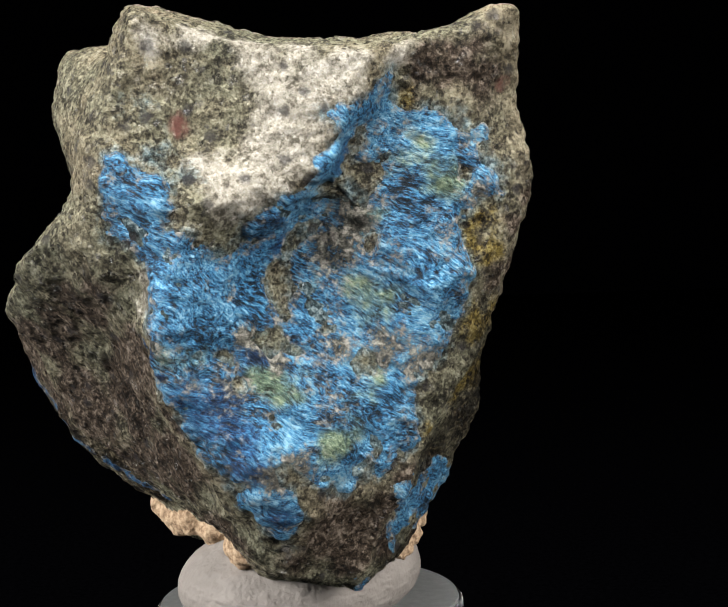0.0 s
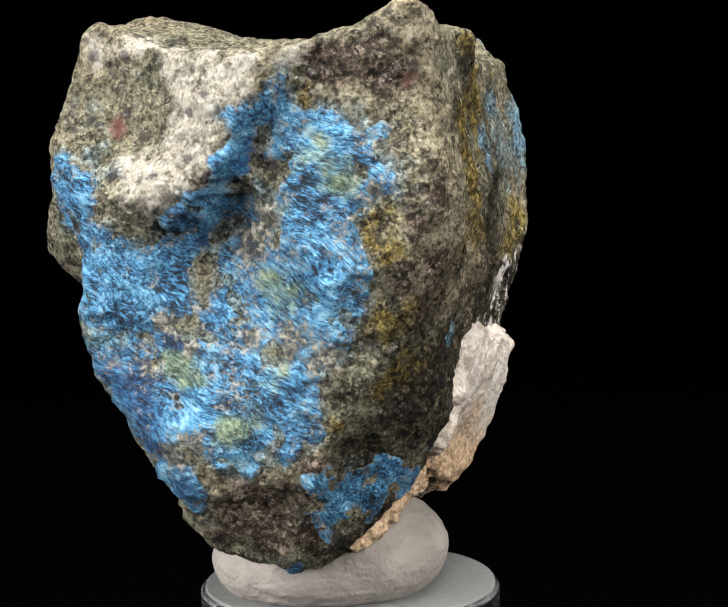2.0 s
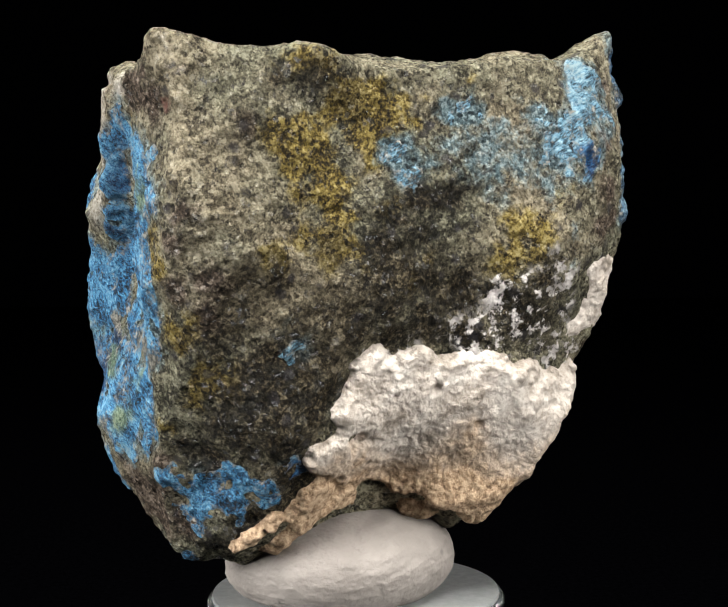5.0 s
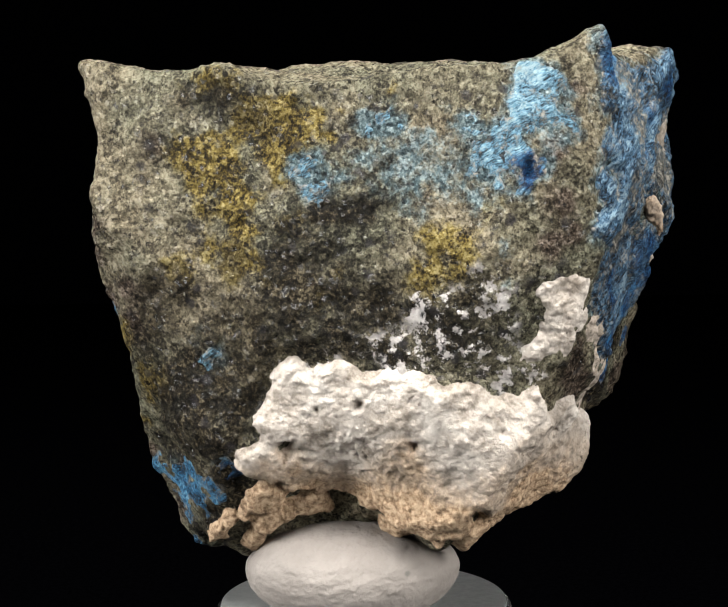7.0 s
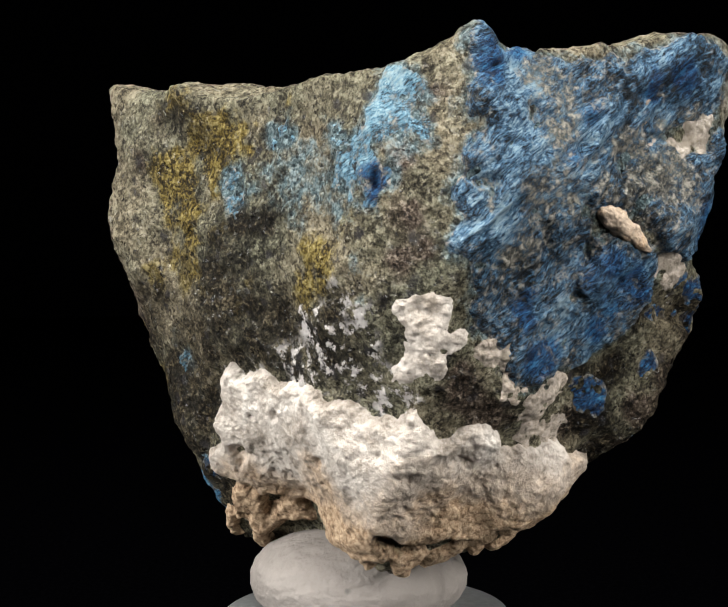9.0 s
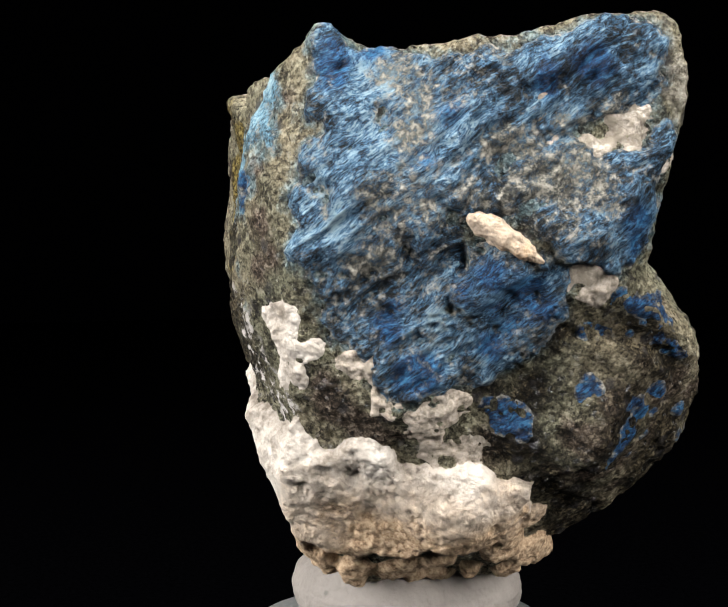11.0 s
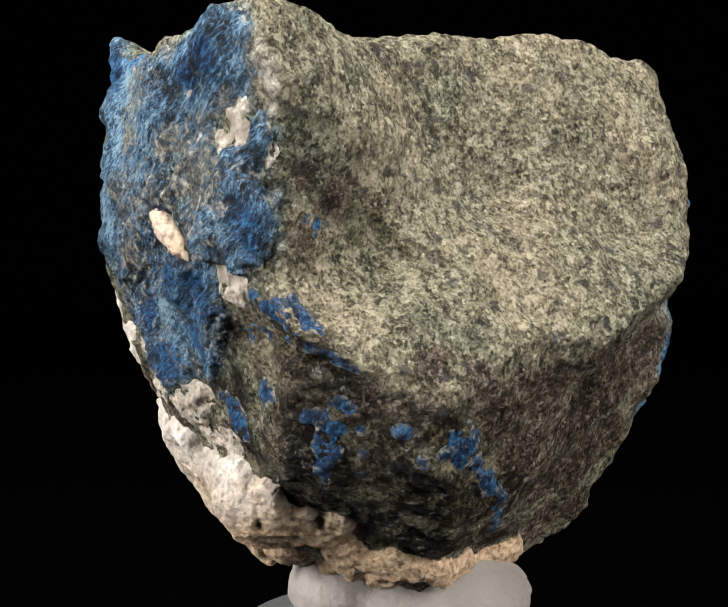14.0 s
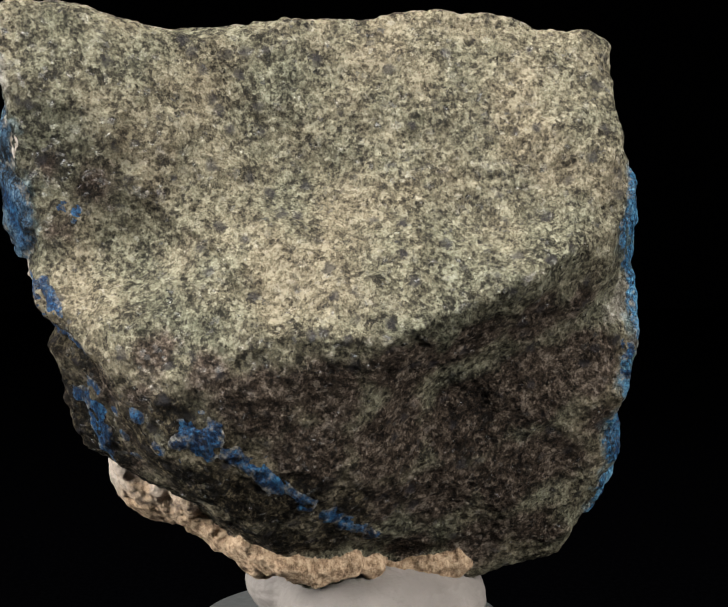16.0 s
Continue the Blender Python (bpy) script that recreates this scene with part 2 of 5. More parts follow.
swell(134.5, 22.0, 0.075, 0.48)
swell(67.7, 45.8, 0.075, 0.44)
swell(-109.9, 37.8, 0.075, -0.16)
swell(67.8, 39.3, 0.075, -0.35)
swell(-148.8, 5.6, 0.075, -0.41)
swell(-85.9, -65.3, 0.075, -0.45)
swell(160.5, -15.6, 0.075, -0.33)
swell(136.4, 37.2, 0.075, 0.26)
swell(-88.1, -39.3, 0.075, 0.13)
swell(108.7, 23.2, 0.075, -0.54)
swell(-149.6, -74.5, 0.075, -0.45)
swell(179.7, -70.8, 0.075, 0.57)
swell(-58.9, -35.0, 0.075, 0.64)
swell(-164.7, -5.4, 0.075, -0.22)
swell(-159.6, -0.8, 0.075, 0.21)
swell(75.5, 14.8, 0.075, 0.25)
swell(135.7, -6.7, 0.075, -0.29)
swell(-46.7, -56.8, 0.075, 0.16)
swell(73.8, 21.0, 0.075, -0.35)
swell(136.8, 0.5, 0.075, 0.37)
swell(97.0, -26.4, 0.075, -0.54)
swell(132.7, -13.3, 0.075, 0.18)
swell(66.5, -27.4, 0.075, 0.29)
swell(-17.7, 52.6, 0.075, 0.18)
swell(62.0, 31.0, 0.075, -0.13)
swell(-62.4, -41.1, 0.075, -0.53)
swell(139.0, 32.1, 0.075, -0.27)
swell(134.4, 9.4, 0.075, -0.39)
swell(-37.4, -41.8, 0.075, -0.17)
swell(-93.1, 54.2, 0.075, 0.24)
swell(94.4, -51.2, 0.075, -0.12)
swell(167.4, -38.7, 0.075, -0.25)
swell(-87.6, -45.6, 0.075, 0.12)
swell(155.9, -73.1, 0.075, -0.19)
swell(-121.6, 53.3, 0.075, 0.72)
swell(118.6, -36.4, 0.075, -0.25)
swell(-20.2, 61.4, 0.075, -0.12)
swell(59.7, 23.2, 0.075, 0.12)
swell(68.5, -48.1, 0.075, -0.31)


def reach(d):
    """How far the rock reaches from its heart along the ways d."""
    n = np.array(FACETS)
    near = np.maximum(d @ n[:, :3].T, 1e-3) / n[:, 3]
    r = (near ** 110).sum(1) ** (-1 / 110)
    for x, y, z, width, amount in SWELLS:
        r += amount * np.exp(-(1 - d @ np.array((x, y, z))) / width ** 2)
    return r


# ---------------------------------------------------------------- where the minerals and painted shade lie: x, y, z and radius of each patch
BLUE_FRONT_ONE = [(7.3, -24.1, 20.4, 0.7), (6.7, -24.3, 19.3, 1.0), (5.9, -24.5, 17.9, 1.1), (4.5, -25.0, 17.0, 1.3), (2.8, -25.9, 16.8, 1.1), (1.6, -26.0, 17.2, 0.6), (3.7, -25.3, 15.5, 1.3), (2.1, -26.0, 14.3, 1.3), (2.6, -25.5, 12.8, 1.3), (0.9, -26.2, 13.2, 1.1), (0.8, -25.8, 11.3, 1.6), (-0.8, -25.2, 9.5, 1.6), (0.3, -24.5, 8.9, 1.1), (-2.0, -25.1, 8.4, 1.5), (-3.5, -25.9, 8.4, 1.3), (-4.3, -26.0, 7.7, 1.1), (-2.9, -24.5, 5.9, 1.0), (-4.0, -24.9, 5.3, 0.8), (-16.7, -27.8, 14.0, 0.8), (-16.6, -27.8, 12.7, 1.1), (-16.1, -27.8, 11.1, 1.6)]
BLUE_FRONT_TWO = [(-14.6, -28.1, 10.3, 1.7), (-15.5, -27.6, 8.5, 1.5), (-13.5, -28.1, 8.0, 1.5), (-13.3, -27.9, 6.5, 1.3), (-11.5, -28.4, 7.2, 1.3), (-12.7, -28.0, 5.4, 0.9), (-10.6, -28.2, 6.1, 1.3), (-9.6, -27.7, 4.9, 1.3), (-13.0, -28.3, 11.8, 0.9), (-12.5, -28.5, 9.9, 0.8), (-11.1, -28.1, 3.4, 2.1), (-9.0, -27.0, 3.3, 2.1), (-6.3, -25.9, 4.3, 1.5), (-4.8, -25.1, 4.4, 1.2), (-5.7, -25.1, 2.3, 2.0), (-8.4, -26.3, 0.9, 2.4), (-10.8, -27.9, 1.1, 2.6), (-12.0, -28.3, -0.3, 1.9), (-9.9, -27.0, -1.3, 2.2), (-7.3, -25.7, -0.7, 1.5), (-5.0, -24.6, 0.7, 1.3)]
BLUE_FRONT_THREE = [(-5.7, -25.4, -2.7, 1.5), (-11.5, -27.5, -3.1, 1.7), (-12.9, -27.9, -3.0, 0.9), (-9.7, -26.8, -3.6, 1.5), (-11.2, -27.4, -5.4, 1.7), (-12.3, -27.7, -5.0, 1.1), (-8.6, -26.6, -5.6, 2.0), (-9.8, -26.9, -7.5, 2.2), (-7.5, -26.8, -7.6, 2.0), (-10.7, -26.6, -9.0, 1.1), (-8.4, -27.0, -9.8, 2.0), (-6.0, -27.0, -8.7, 2.0), (-6.9, -27.1, -11.8, 1.7), (-8.8, -26.7, -11.0, 1.3), (-5.3, -27.1, -11.5, 1.7), (-5.5, -26.4, -14.7, 1.8), (-7.1, -25.8, -15.0, 1.1), (-3.6, -26.1, -15.0, 1.5), (-4.5, -25.5, -16.5, 1.1), (-2.9, -25.7, -15.6, 0.9), (-4.0, -24.3, -18.4, 0.8)]
BLUE_FRONT_FOUR = [(-4.3, -23.6, -19.4, 0.5), (7.6, -23.4, 16.6, 1.3), (9.6, -22.6, 16.6, 1.3), (10.8, -22.0, 15.0, 1.8), (8.8, -22.6, 14.6, 1.8), (6.4, -23.6, 14.7, 1.5), (5.2, -24.0, 13.5, 1.1), (7.9, -22.6, 12.3, 2.0), (10.7, -21.7, 12.2, 2.0), (13.2, -21.1, 13.4, 1.3), (14.0, -20.8, 15.3, 0.8), (6.6, -22.7, 10.0, 2.0), (9.8, -21.8, 9.5, 2.2), (12.3, -21.3, 10.2, 1.3), (14.7, -20.7, 11.3, 1.0), (7.3, -22.5, 7.2, 2.2), (10.5, -21.7, 6.7, 2.0), (6.1, -22.6, 4.9, 1.8), (9.2, -22.3, 4.4, 2.2), (11.7, -21.7, 4.3, 1.1), (-0.3, -22.5, 3.9, 1.6)]
BLUE_FRONT_FIVE = [(2.1, -21.9, 3.0, 2.2), (5.2, -21.9, 2.5, 2.5), (8.4, -22.3, 2.4, 2.2), (11.2, -21.8, 2.7, 1.1), (12.4, -20.8, 1.4, 0.8), (-0.4, -22.4, 1.1, 2.0), (2.8, -21.8, 0.2, 2.2), (5.9, -21.8, -0.3, 2.2), (9.1, -21.9, -0.4, 2.2), (11.6, -20.8, -0.2, 0.9), (-1.6, -23.4, -1.1, 1.5), (8.3, -21.7, -2.4, 1.6), (10.7, -20.9, -2.2, 1.1), (5.5, -21.9, -2.7, 1.3), (2.2, -22.7, 5.8, 1.3), (3.8, -23.6, 8.1, 1.3), (1.5, -22.7, -2.5, 1.3), (-2.9, -24.8, -4.1, 1.8), (-3.7, -25.7, -5.9, 2.0), (-1.4, -25.0, -6.1, 2.2), (0.9, -24.1, -6.7, 2.2)]
BLUE_FRONT_SIX = [(3.3, -23.2, -7.7, 2.2), (5.3, -22.2, -6.7, 1.8), (7.0, -21.7, -4.8, 1.3), (-2.2, -26.0, -8.6, 2.2), (0.5, -24.9, -9.3, 2.4), (3.2, -23.4, -10.4, 2.2), (5.6, -22.1, -10.8, 1.8), (6.9, -21.6, -9.2, 1.4), (-3.7, -26.7, -9.6, 1.5), (-1.5, -26.0, -11.0, 1.7), (0.8, -24.8, -12.5, 1.8), (2.7, -23.6, -12.0, 1.6), (-0.1, -25.1, -13.6, 0.9), (1.5, -24.1, -13.4, 0.8), (4.7, -22.4, -12.7, 0.9), (-0.1, -23.7, -3.9, 1.5)]
BLUE_FOOT = [(7.1, -20.1, -15.9, 1.3), (7.3, -17.2, -17.2, 1.9), (8.7, -14.9, -17.4, 1.9), (10.1, -13.3, -16.1, 1.4), (10.5, -11.1, -17.3, 1.0), (7.2, -16.5, -18.8, 1.1), (8.9, -13.9, -18.8, 1.1), (3.0, -18.6, -24.3, 0.8), (2.8, -20.1, -23.4, 0.5), (5.8, -17.6, -20.8, 0.8), (7.5, -18.8, -15.5, 1.2), (7.8, -16.6, -16.8, 1.5), (9.3, -13.7, -17.8, 1.5), (10.8, -10.9, -16.9, 0.7), (5.6, -18.8, -18.8, 0.9), (7.9, -19.1, -14.5, 0.6), (8.7, -14.0, -19.1, 0.6), (9.6, -14.5, -15.4, 1.2)]
# darker blue mineral, plus shade painted along the front crevice and in the pit
DEEP_AND_SHADE_ONE = [(2.4, -25.6, 12.4, 0.9), (0.7, -24.5, 9.0, 1.0), (-2.5, -24.2, 5.8, 1.0), (-4.4, -25.4, 5.9, 0.7), (-3.1, -25.7, 8.4, 0.9), (-11.2, -27.3, -5.8, 1.7), (-8.6, -26.8, -6.8, 1.7), (-6.8, -27.1, -9.5, 1.7), (-9.5, -26.8, -8.3, 1.5), (-5.4, -27.1, -12.2, 1.5), (-7.6, -27.0, -11.4, 1.3), (-4.1, -25.5, -16.6, 1.1), (-5.1, -25.2, -2.8, 1.3), (-4.1, -24.2, 0.2, 1.0), (4.4, -24.7, 14.7, 0.7), (-3.1, 26.5, 24.9, 1.6), (-5.4, 25.8, 25.6, 1.3), (-1.8, 26.6, 26.1, 1.1)]
DEEP_AND_SHADE_TWO = [(-12.4, 27.3, 20.7, 1.1), (-20.1, 26.1, 23.1, 1.7), (-23.3, 26.0, 24.0, 1.6), (-27.3, 23.8, 12.0, 1.4), (-26.7, 23.4, 9.8, 1.0), (-14.9, 26.1, 6.9, 1.7), (-18.0, 25.7, 5.4, 1.7), (-19.2, 24.8, 3.9, 1.3), (-12.9, 25.6, 5.8, 1.5), (-8.6, 24.6, -1.1, 1.8), (-6.7, 25.1, 2.5, 1.5), (-15.7, 25.4, 4.3, 1.1), (-16.6, 24.6, 2.7, 0.9), (-9.9, 27.7, 16.8, 0.9), (-14.9, 24.0, 1.1, 1.3), (6.5, 22.3, 15.1, 1.2), (11.9, -7.8, -14.6, 1.4), (6.7, 22.2, 13.8, 0.8)]
GREEN = [(-12.9, -28.0, -2.2, 1.3), (-10.3, -27.1, -2.4, 1.1), (9.9, -22.0, 12.7, 1.6), (11.1, -21.6, 11.4, 1.1), (5.4, -23.2, 8.9, 1.0), (2.8, -21.8, 2.6, 1.8), (6.0, -22.0, 2.1, 1.3), (4.0, -21.7, 1.3, 1.3), (-0.3, -22.3, 2.7, 0.9), (-3.6, -25.6, -5.5, 1.1), (-1.8, -25.2, -6.4, 1.1), (2.5, -23.4, -6.8, 1.3), (0.8, -24.9, -10.9, 1.1), (4.1, -22.8, -7.4, 0.9)]
BARE_FRONT_ONE = [(-3.1, -23.6, 1.7, 0.6), (-2.9, -23.7, 0.1, 0.6), (-3.6, -24.4, -1.8, 0.7), (-3.4, -24.8, -3.5, 0.6), (-6.2, -25.3, -1.2, 0.6), (-2.7, -23.4, 2.1, 0.4), (2.2, -22.7, 5.8, 1.3), (3.4, -24.0, 8.9, 1.5), (1.5, -24.1, 8.6, 0.9), (4.2, -23.2, 7.3, 1.1), (3.0, -23.1, 7.0, 1.1), (1.5, -22.7, -2.7, 1.6), (3.8, -22.3, -3.6, 1.6), (-0.5, -23.2, -2.0, 1.1)]
BARE_FRONT_TWO = [(5.4, -22.0, -3.9, 1.1), (6.3, -21.8, -2.3, 0.9), (-7.4, -26.3, -4.9, 1.3), (-6.3, -26.3, -5.7, 0.9), (9.8, -21.1, -4.1, 1.4), (8.2, -21.6, -4.4, 1.1), (5.3, -23.8, 12.8, 0.8), (13.9, -21.0, 10.2, 0.8), (-4.2, -26.9, -12.7, 1.1), (-2.3, -26.4, -12.1, 0.7), (5.1, -21.8, -1.5, 0.8), (6.5, -22.7, 5.5, 0.6), (0.6, -22.9, 5.9, 0.9), (9.8, -20.8, -6.6, 0.9)]
PALE_ONE = [(-9.5, -24.4, 24.4, 1.5), (-4.5, -24.9, 22.6, 2.0), (-0.7, -25.2, 22.5, 1.7), (3.5, -25.5, 22.3, 1.7), (7.8, -24.0, 22.7, 1.5), (-2.7, -25.4, 19.9, 2.4), (-0.4, -25.7, 19.0, 1.9), (1.9, -25.9, 19.7, 1.7), (3.4, -25.9, 18.9, 1.3), (-1.3, -26.0, 15.6, 2.6), (-3.2, -25.6, 16.8, 2.2), (-4.4, -26.1, 14.2, 2.4), (-6.7, -27.2, 12.0, 1.9), (-2.9, -26.7, 11.8, 1.7), (-4.8, -27.2, 10.4, 1.5), (-7.4, -28.1, 10.1, 1.1)]
PALE_TWO = [(0.6, -26.0, 16.3, 0.9), (-13.2, -25.7, 24.3, 1.1), (-1.4, -26.3, 13.3, 1.7), (-8.2, -26.6, 13.2, 1.3), (-14.3, -26.9, 2.7, 1.0), (-13.8, -27.3, 3.9, 0.8), (-15.1, -26.2, 1.5, 0.6), (-29.7, 24.7, 25.8, 0.9), (-30.1, 24.4, 23.6, 1.0), (-29.6, 24.4, 21.9, 0.9), (-30.1, 24.0, 19.4, 0.7), (-30.8, 23.8, 21.5, 0.7), (-28.6, 24.8, 23.4, 0.6)]
RED = [(-11.0, -25.4, 17.3, 0.5), (-11.2, -25.6, 16.3, 0.3), (16.6, -19.7, 19.7, 0.4)]
TEAL_ONE = [(-14.1, -26.2, 19.0, 1.1), (-15.2, -26.4, 19.4, 0.9), (-13.7, -25.9, 20.9, 0.7), (-9.7, -27.4, 12.4, 0.8), (-13.0, -27.2, 14.1, 0.9), (14.0, -20.8, 14.9, 1.4), (15.2, -20.5, 12.9, 1.4), (12.8, -21.3, 16.1, 1.1), (15.6, -20.4, 10.9, 0.9), (6.3, -23.4, 13.5, 1.1), (3.9, -24.1, 9.7, 1.7), (2.2, -23.0, 6.6, 1.8), (10.7, 7.1, 16.3, 1.7), (10.1, 9.2, 16.7, 2.0), (9.2, 12.1, 17.0, 2.0), (8.8, 14.3, 14.4, 2.2)]
TEAL_TWO = [(9.7, 11.3, 13.6, 2.2), (10.5, 8.4, 13.6, 2.0), (9.5, 12.6, 11.4, 1.7), (8.1, 16.8, 15.7, 2.0), (8.5, 17.7, 12.2, 1.7), (8.2, 19.9, 11.7, 1.5), (11.3, 5.9, 14.1, 1.0), (9.9, 9.2, 18.4, 1.0), (7.8, 20.6, 7.4, 1.0), (7.3, 20.5, 4.4, 0.7), (14.8, -8.6, -1.1, 1.3), (14.3, -7.4, -2.9, 1.1), (13.6, -5.8, -6.1, 1.0), (8.8, -17.0, -13.8, 1.1), (12.6, -4.4, -9.8, 0.9)]
# brown rock; on the lower flank the brown also carries painted underside shade
BROWN_AND_SHADE_ONE = [(9.7, -23.2, 20.8, 1.8), (12.1, -22.3, 21.6, 1.8), (14.2, -21.6, 23.1, 1.6), (15.4, -20.7, 20.8, 1.6), (8.5, -23.4, 18.5, 0.9), (11.3, -22.4, 19.6, 1.3), (14.5, -20.8, 18.9, 1.1), (0.6, -23.3, -17.2, 1.8), (2.9, -21.2, -18.2, 2.3), (5.4, -21.1, -16.6, 1.6), (-0.7, -22.8, -19.3, 1.8), (2.0, -20.9, -20.3, 2.3), (4.9, -18.6, -20.9, 1.6), (-2.4, -22.4, -21.0, 1.4), (6.7, -21.4, -14.6, 1.6), (9.4, -15.9, -13.6, 1.4), (-0.1, -24.6, -15.3, 1.1), (-31.1, 2.6, -4.7, 3.8), (-29.2, -3.1, -4.2, 3.4), (-27.1, -9.0, -2.2, 3.5), (-24.4, -14.4, -0.2, 3.1), (-21.0, -19.7, 1.8, 2.8), (-19.3, -23.8, 3.3, 1.9)]
BROWN_AND_SHADE_TWO = [(-27.2, -1.2, -10.0, 3.9), (-23.3, -7.3, -9.1, 4.5), (-17.8, -14.0, -7.6, 4.7), (-16.6, -19.6, -4.5, 3.8), (-15.3, -24.1, -3.0, 2.9), (-12.8, -25.1, -8.5, 2.0), (-20.1, -5.4, -15.1, 3.7), (-16.2, -11.2, -14.7, 3.9), (-14.2, -16.6, -13.4, 3.9), (-12.0, -21.3, -12.1, 3.0), (-12.2, -8.0, -20.9, 2.5), (-10.0, -14.0, -20.6, 3.1), (-8.8, -19.5, -19.1, 2.6), (-32.6, 10.7, -1.0, 2.1), (-32.8, 6.3, -2.5, 2.1), (-32.4, 11.8, -4.0, 2.1), (-29.7, 20.4, 14.6, 1.7), (-28.3, 16.9, 13.1, 1.7), (-28.1, 19.2, 9.7, 1.3), (-1.3, 23.6, -4.7, 2.1), (-3.9, 23.2, -6.7, 1.8), (-6.6, 23.0, -7.0, 0.9), (-0.9, 24.3, -2.6, 1.4)]
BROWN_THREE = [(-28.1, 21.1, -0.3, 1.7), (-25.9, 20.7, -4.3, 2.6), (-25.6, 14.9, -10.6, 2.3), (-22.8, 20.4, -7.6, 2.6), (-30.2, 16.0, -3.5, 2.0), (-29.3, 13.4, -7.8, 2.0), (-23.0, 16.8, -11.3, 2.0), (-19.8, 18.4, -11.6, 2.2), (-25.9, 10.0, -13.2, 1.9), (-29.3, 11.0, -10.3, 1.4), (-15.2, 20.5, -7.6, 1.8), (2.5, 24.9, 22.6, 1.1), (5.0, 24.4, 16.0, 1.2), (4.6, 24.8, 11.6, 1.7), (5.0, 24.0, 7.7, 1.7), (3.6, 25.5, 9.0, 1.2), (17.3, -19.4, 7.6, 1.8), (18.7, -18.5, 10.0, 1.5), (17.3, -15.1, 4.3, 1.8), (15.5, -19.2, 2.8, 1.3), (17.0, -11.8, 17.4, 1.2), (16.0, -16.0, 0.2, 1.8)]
GOLD_ONE = [(7.0, -23.7, 17.0, 0.5), (6.0, -24.0, 15.6, 0.4), (8.4, -23.4, 18.3, 0.5), (13.8, -20.9, 8.2, 1.3), (13.4, -21.1, 6.2, 1.1), (14.6, -20.6, 4.9, 1.0), (15.1, -20.6, 8.9, 1.0), (13.3, -19.9, 0.5, 1.0), (14.2, -19.6, 1.3, 0.8), (12.4, -19.9, -1.5, 1.0), (13.7, -18.8, -2.1, 0.9), (9.3, -20.4, -10.3, 0.8), (10.2, -18.8, -9.4, 0.6), (13.6, -19.5, -0.4, 1.1), (12.4, -20.0, -1.3, 0.9), (12.5, -17.2, -6.4, 1.2), (13.6, -15.8, -5.7, 1.2), (11.2, -18.2, -8.1, 0.8), (14.6, -13.8, -4.5, 0.7), (12.2, 1.6, 19.0, 1.3)]
GOLD_TWO = [(13.4, -2.4, 16.6, 1.3), (13.0, -0.3, 15.3, 1.3), (14.0, -3.2, 13.0, 1.0), (9.4, 14.4, 8.5, 1.1), (8.6, -20.9, -10.9, 0.6), (15.5, -6.7, 23.8, 1.5), (14.9, -4.6, 22.9, 1.2), (15.5, -8.2, 22.6, 1.0), (13.7, -2.3, 21.2, 1.2), (12.9, -0.3, 21.6, 1.2), (12.7, 0.0, 19.4, 1.7), (11.8, 2.5, 19.6, 1.5), (13.7, -2.9, 19.5, 1.5), (16.0, -8.6, 16.9, 2.0), (15.1, -6.6, 16.0, 2.0), (14.5, -5.0, 14.7, 2.0), (15.8, -8.3, 13.9, 1.7), (14.3, -4.2, 11.2, 2.0), (14.1, -2.9, 9.9, 1.5), (15.3, -7.5, 11.7, 1.5)]
GOLD_THREE = [(13.3, 1.0, 10.3, 1.2), (13.0, -0.8, 17.7, 1.7), (11.3, 4.2, 18.5, 1.0), (9.5, 9.6, 22.3, 1.0), (9.4, 14.4, 6.6, 1.5), (9.2, 16.1, 8.3, 1.5), (9.3, 13.4, 4.4, 1.2), (9.2, 16.5, 6.6, 1.0), (14.6, -4.2, 6.8, 1.7), (14.3, -1.4, 6.0, 1.2), (15.1, -6.8, 8.2, 1.5), (11.8, 5.0, 5.4, 0.7), (13.7, -15.3, -5.9, 1.6), (11.7, -17.4, -7.6, 1.2), (14.2, -13.5, -6.3, 0.8), (15.3, -17.6, -0.3, 0.7), (16.5, -10.0, 5.6, 1.2), (8.5, 18.6, 11.3, 1.0), (12.6, 3.4, 2.8, 1.2)]
DARK_ONE = [(16.0, -13.5, 0.9, 1.9), (14.8, -5.0, 6.5, 1.7), (15.9, -9.3, 4.1, 1.9), (15.2, -15.8, -2.3, 2.1), (14.6, -9.8, -3.6, 2.2), (14.2, -12.7, -7.2, 2.4), (11.9, -15.2, -9.7, 2.1), (13.9, -9.0, -10.7, 1.5), (10.0, -15.7, -12.8, 1.9), (12.3, -12.5, -13.0, 1.9), (8.9, -18.9, -12.0, 1.2), (11.7, 5.2, 6.2, 1.6), (14.5, -1.0, 3.7, 1.8), (14.4, -3.8, 0.3, 1.7), (14.6, -7.7, -1.2, 1.5), (15.7, -9.1, 22.6, 1.0), (15.3, -7.3, 21.7, 1.2), (15.0, -5.6, 21.9, 1.2), (13.8, -2.8, 20.8, 1.0)]
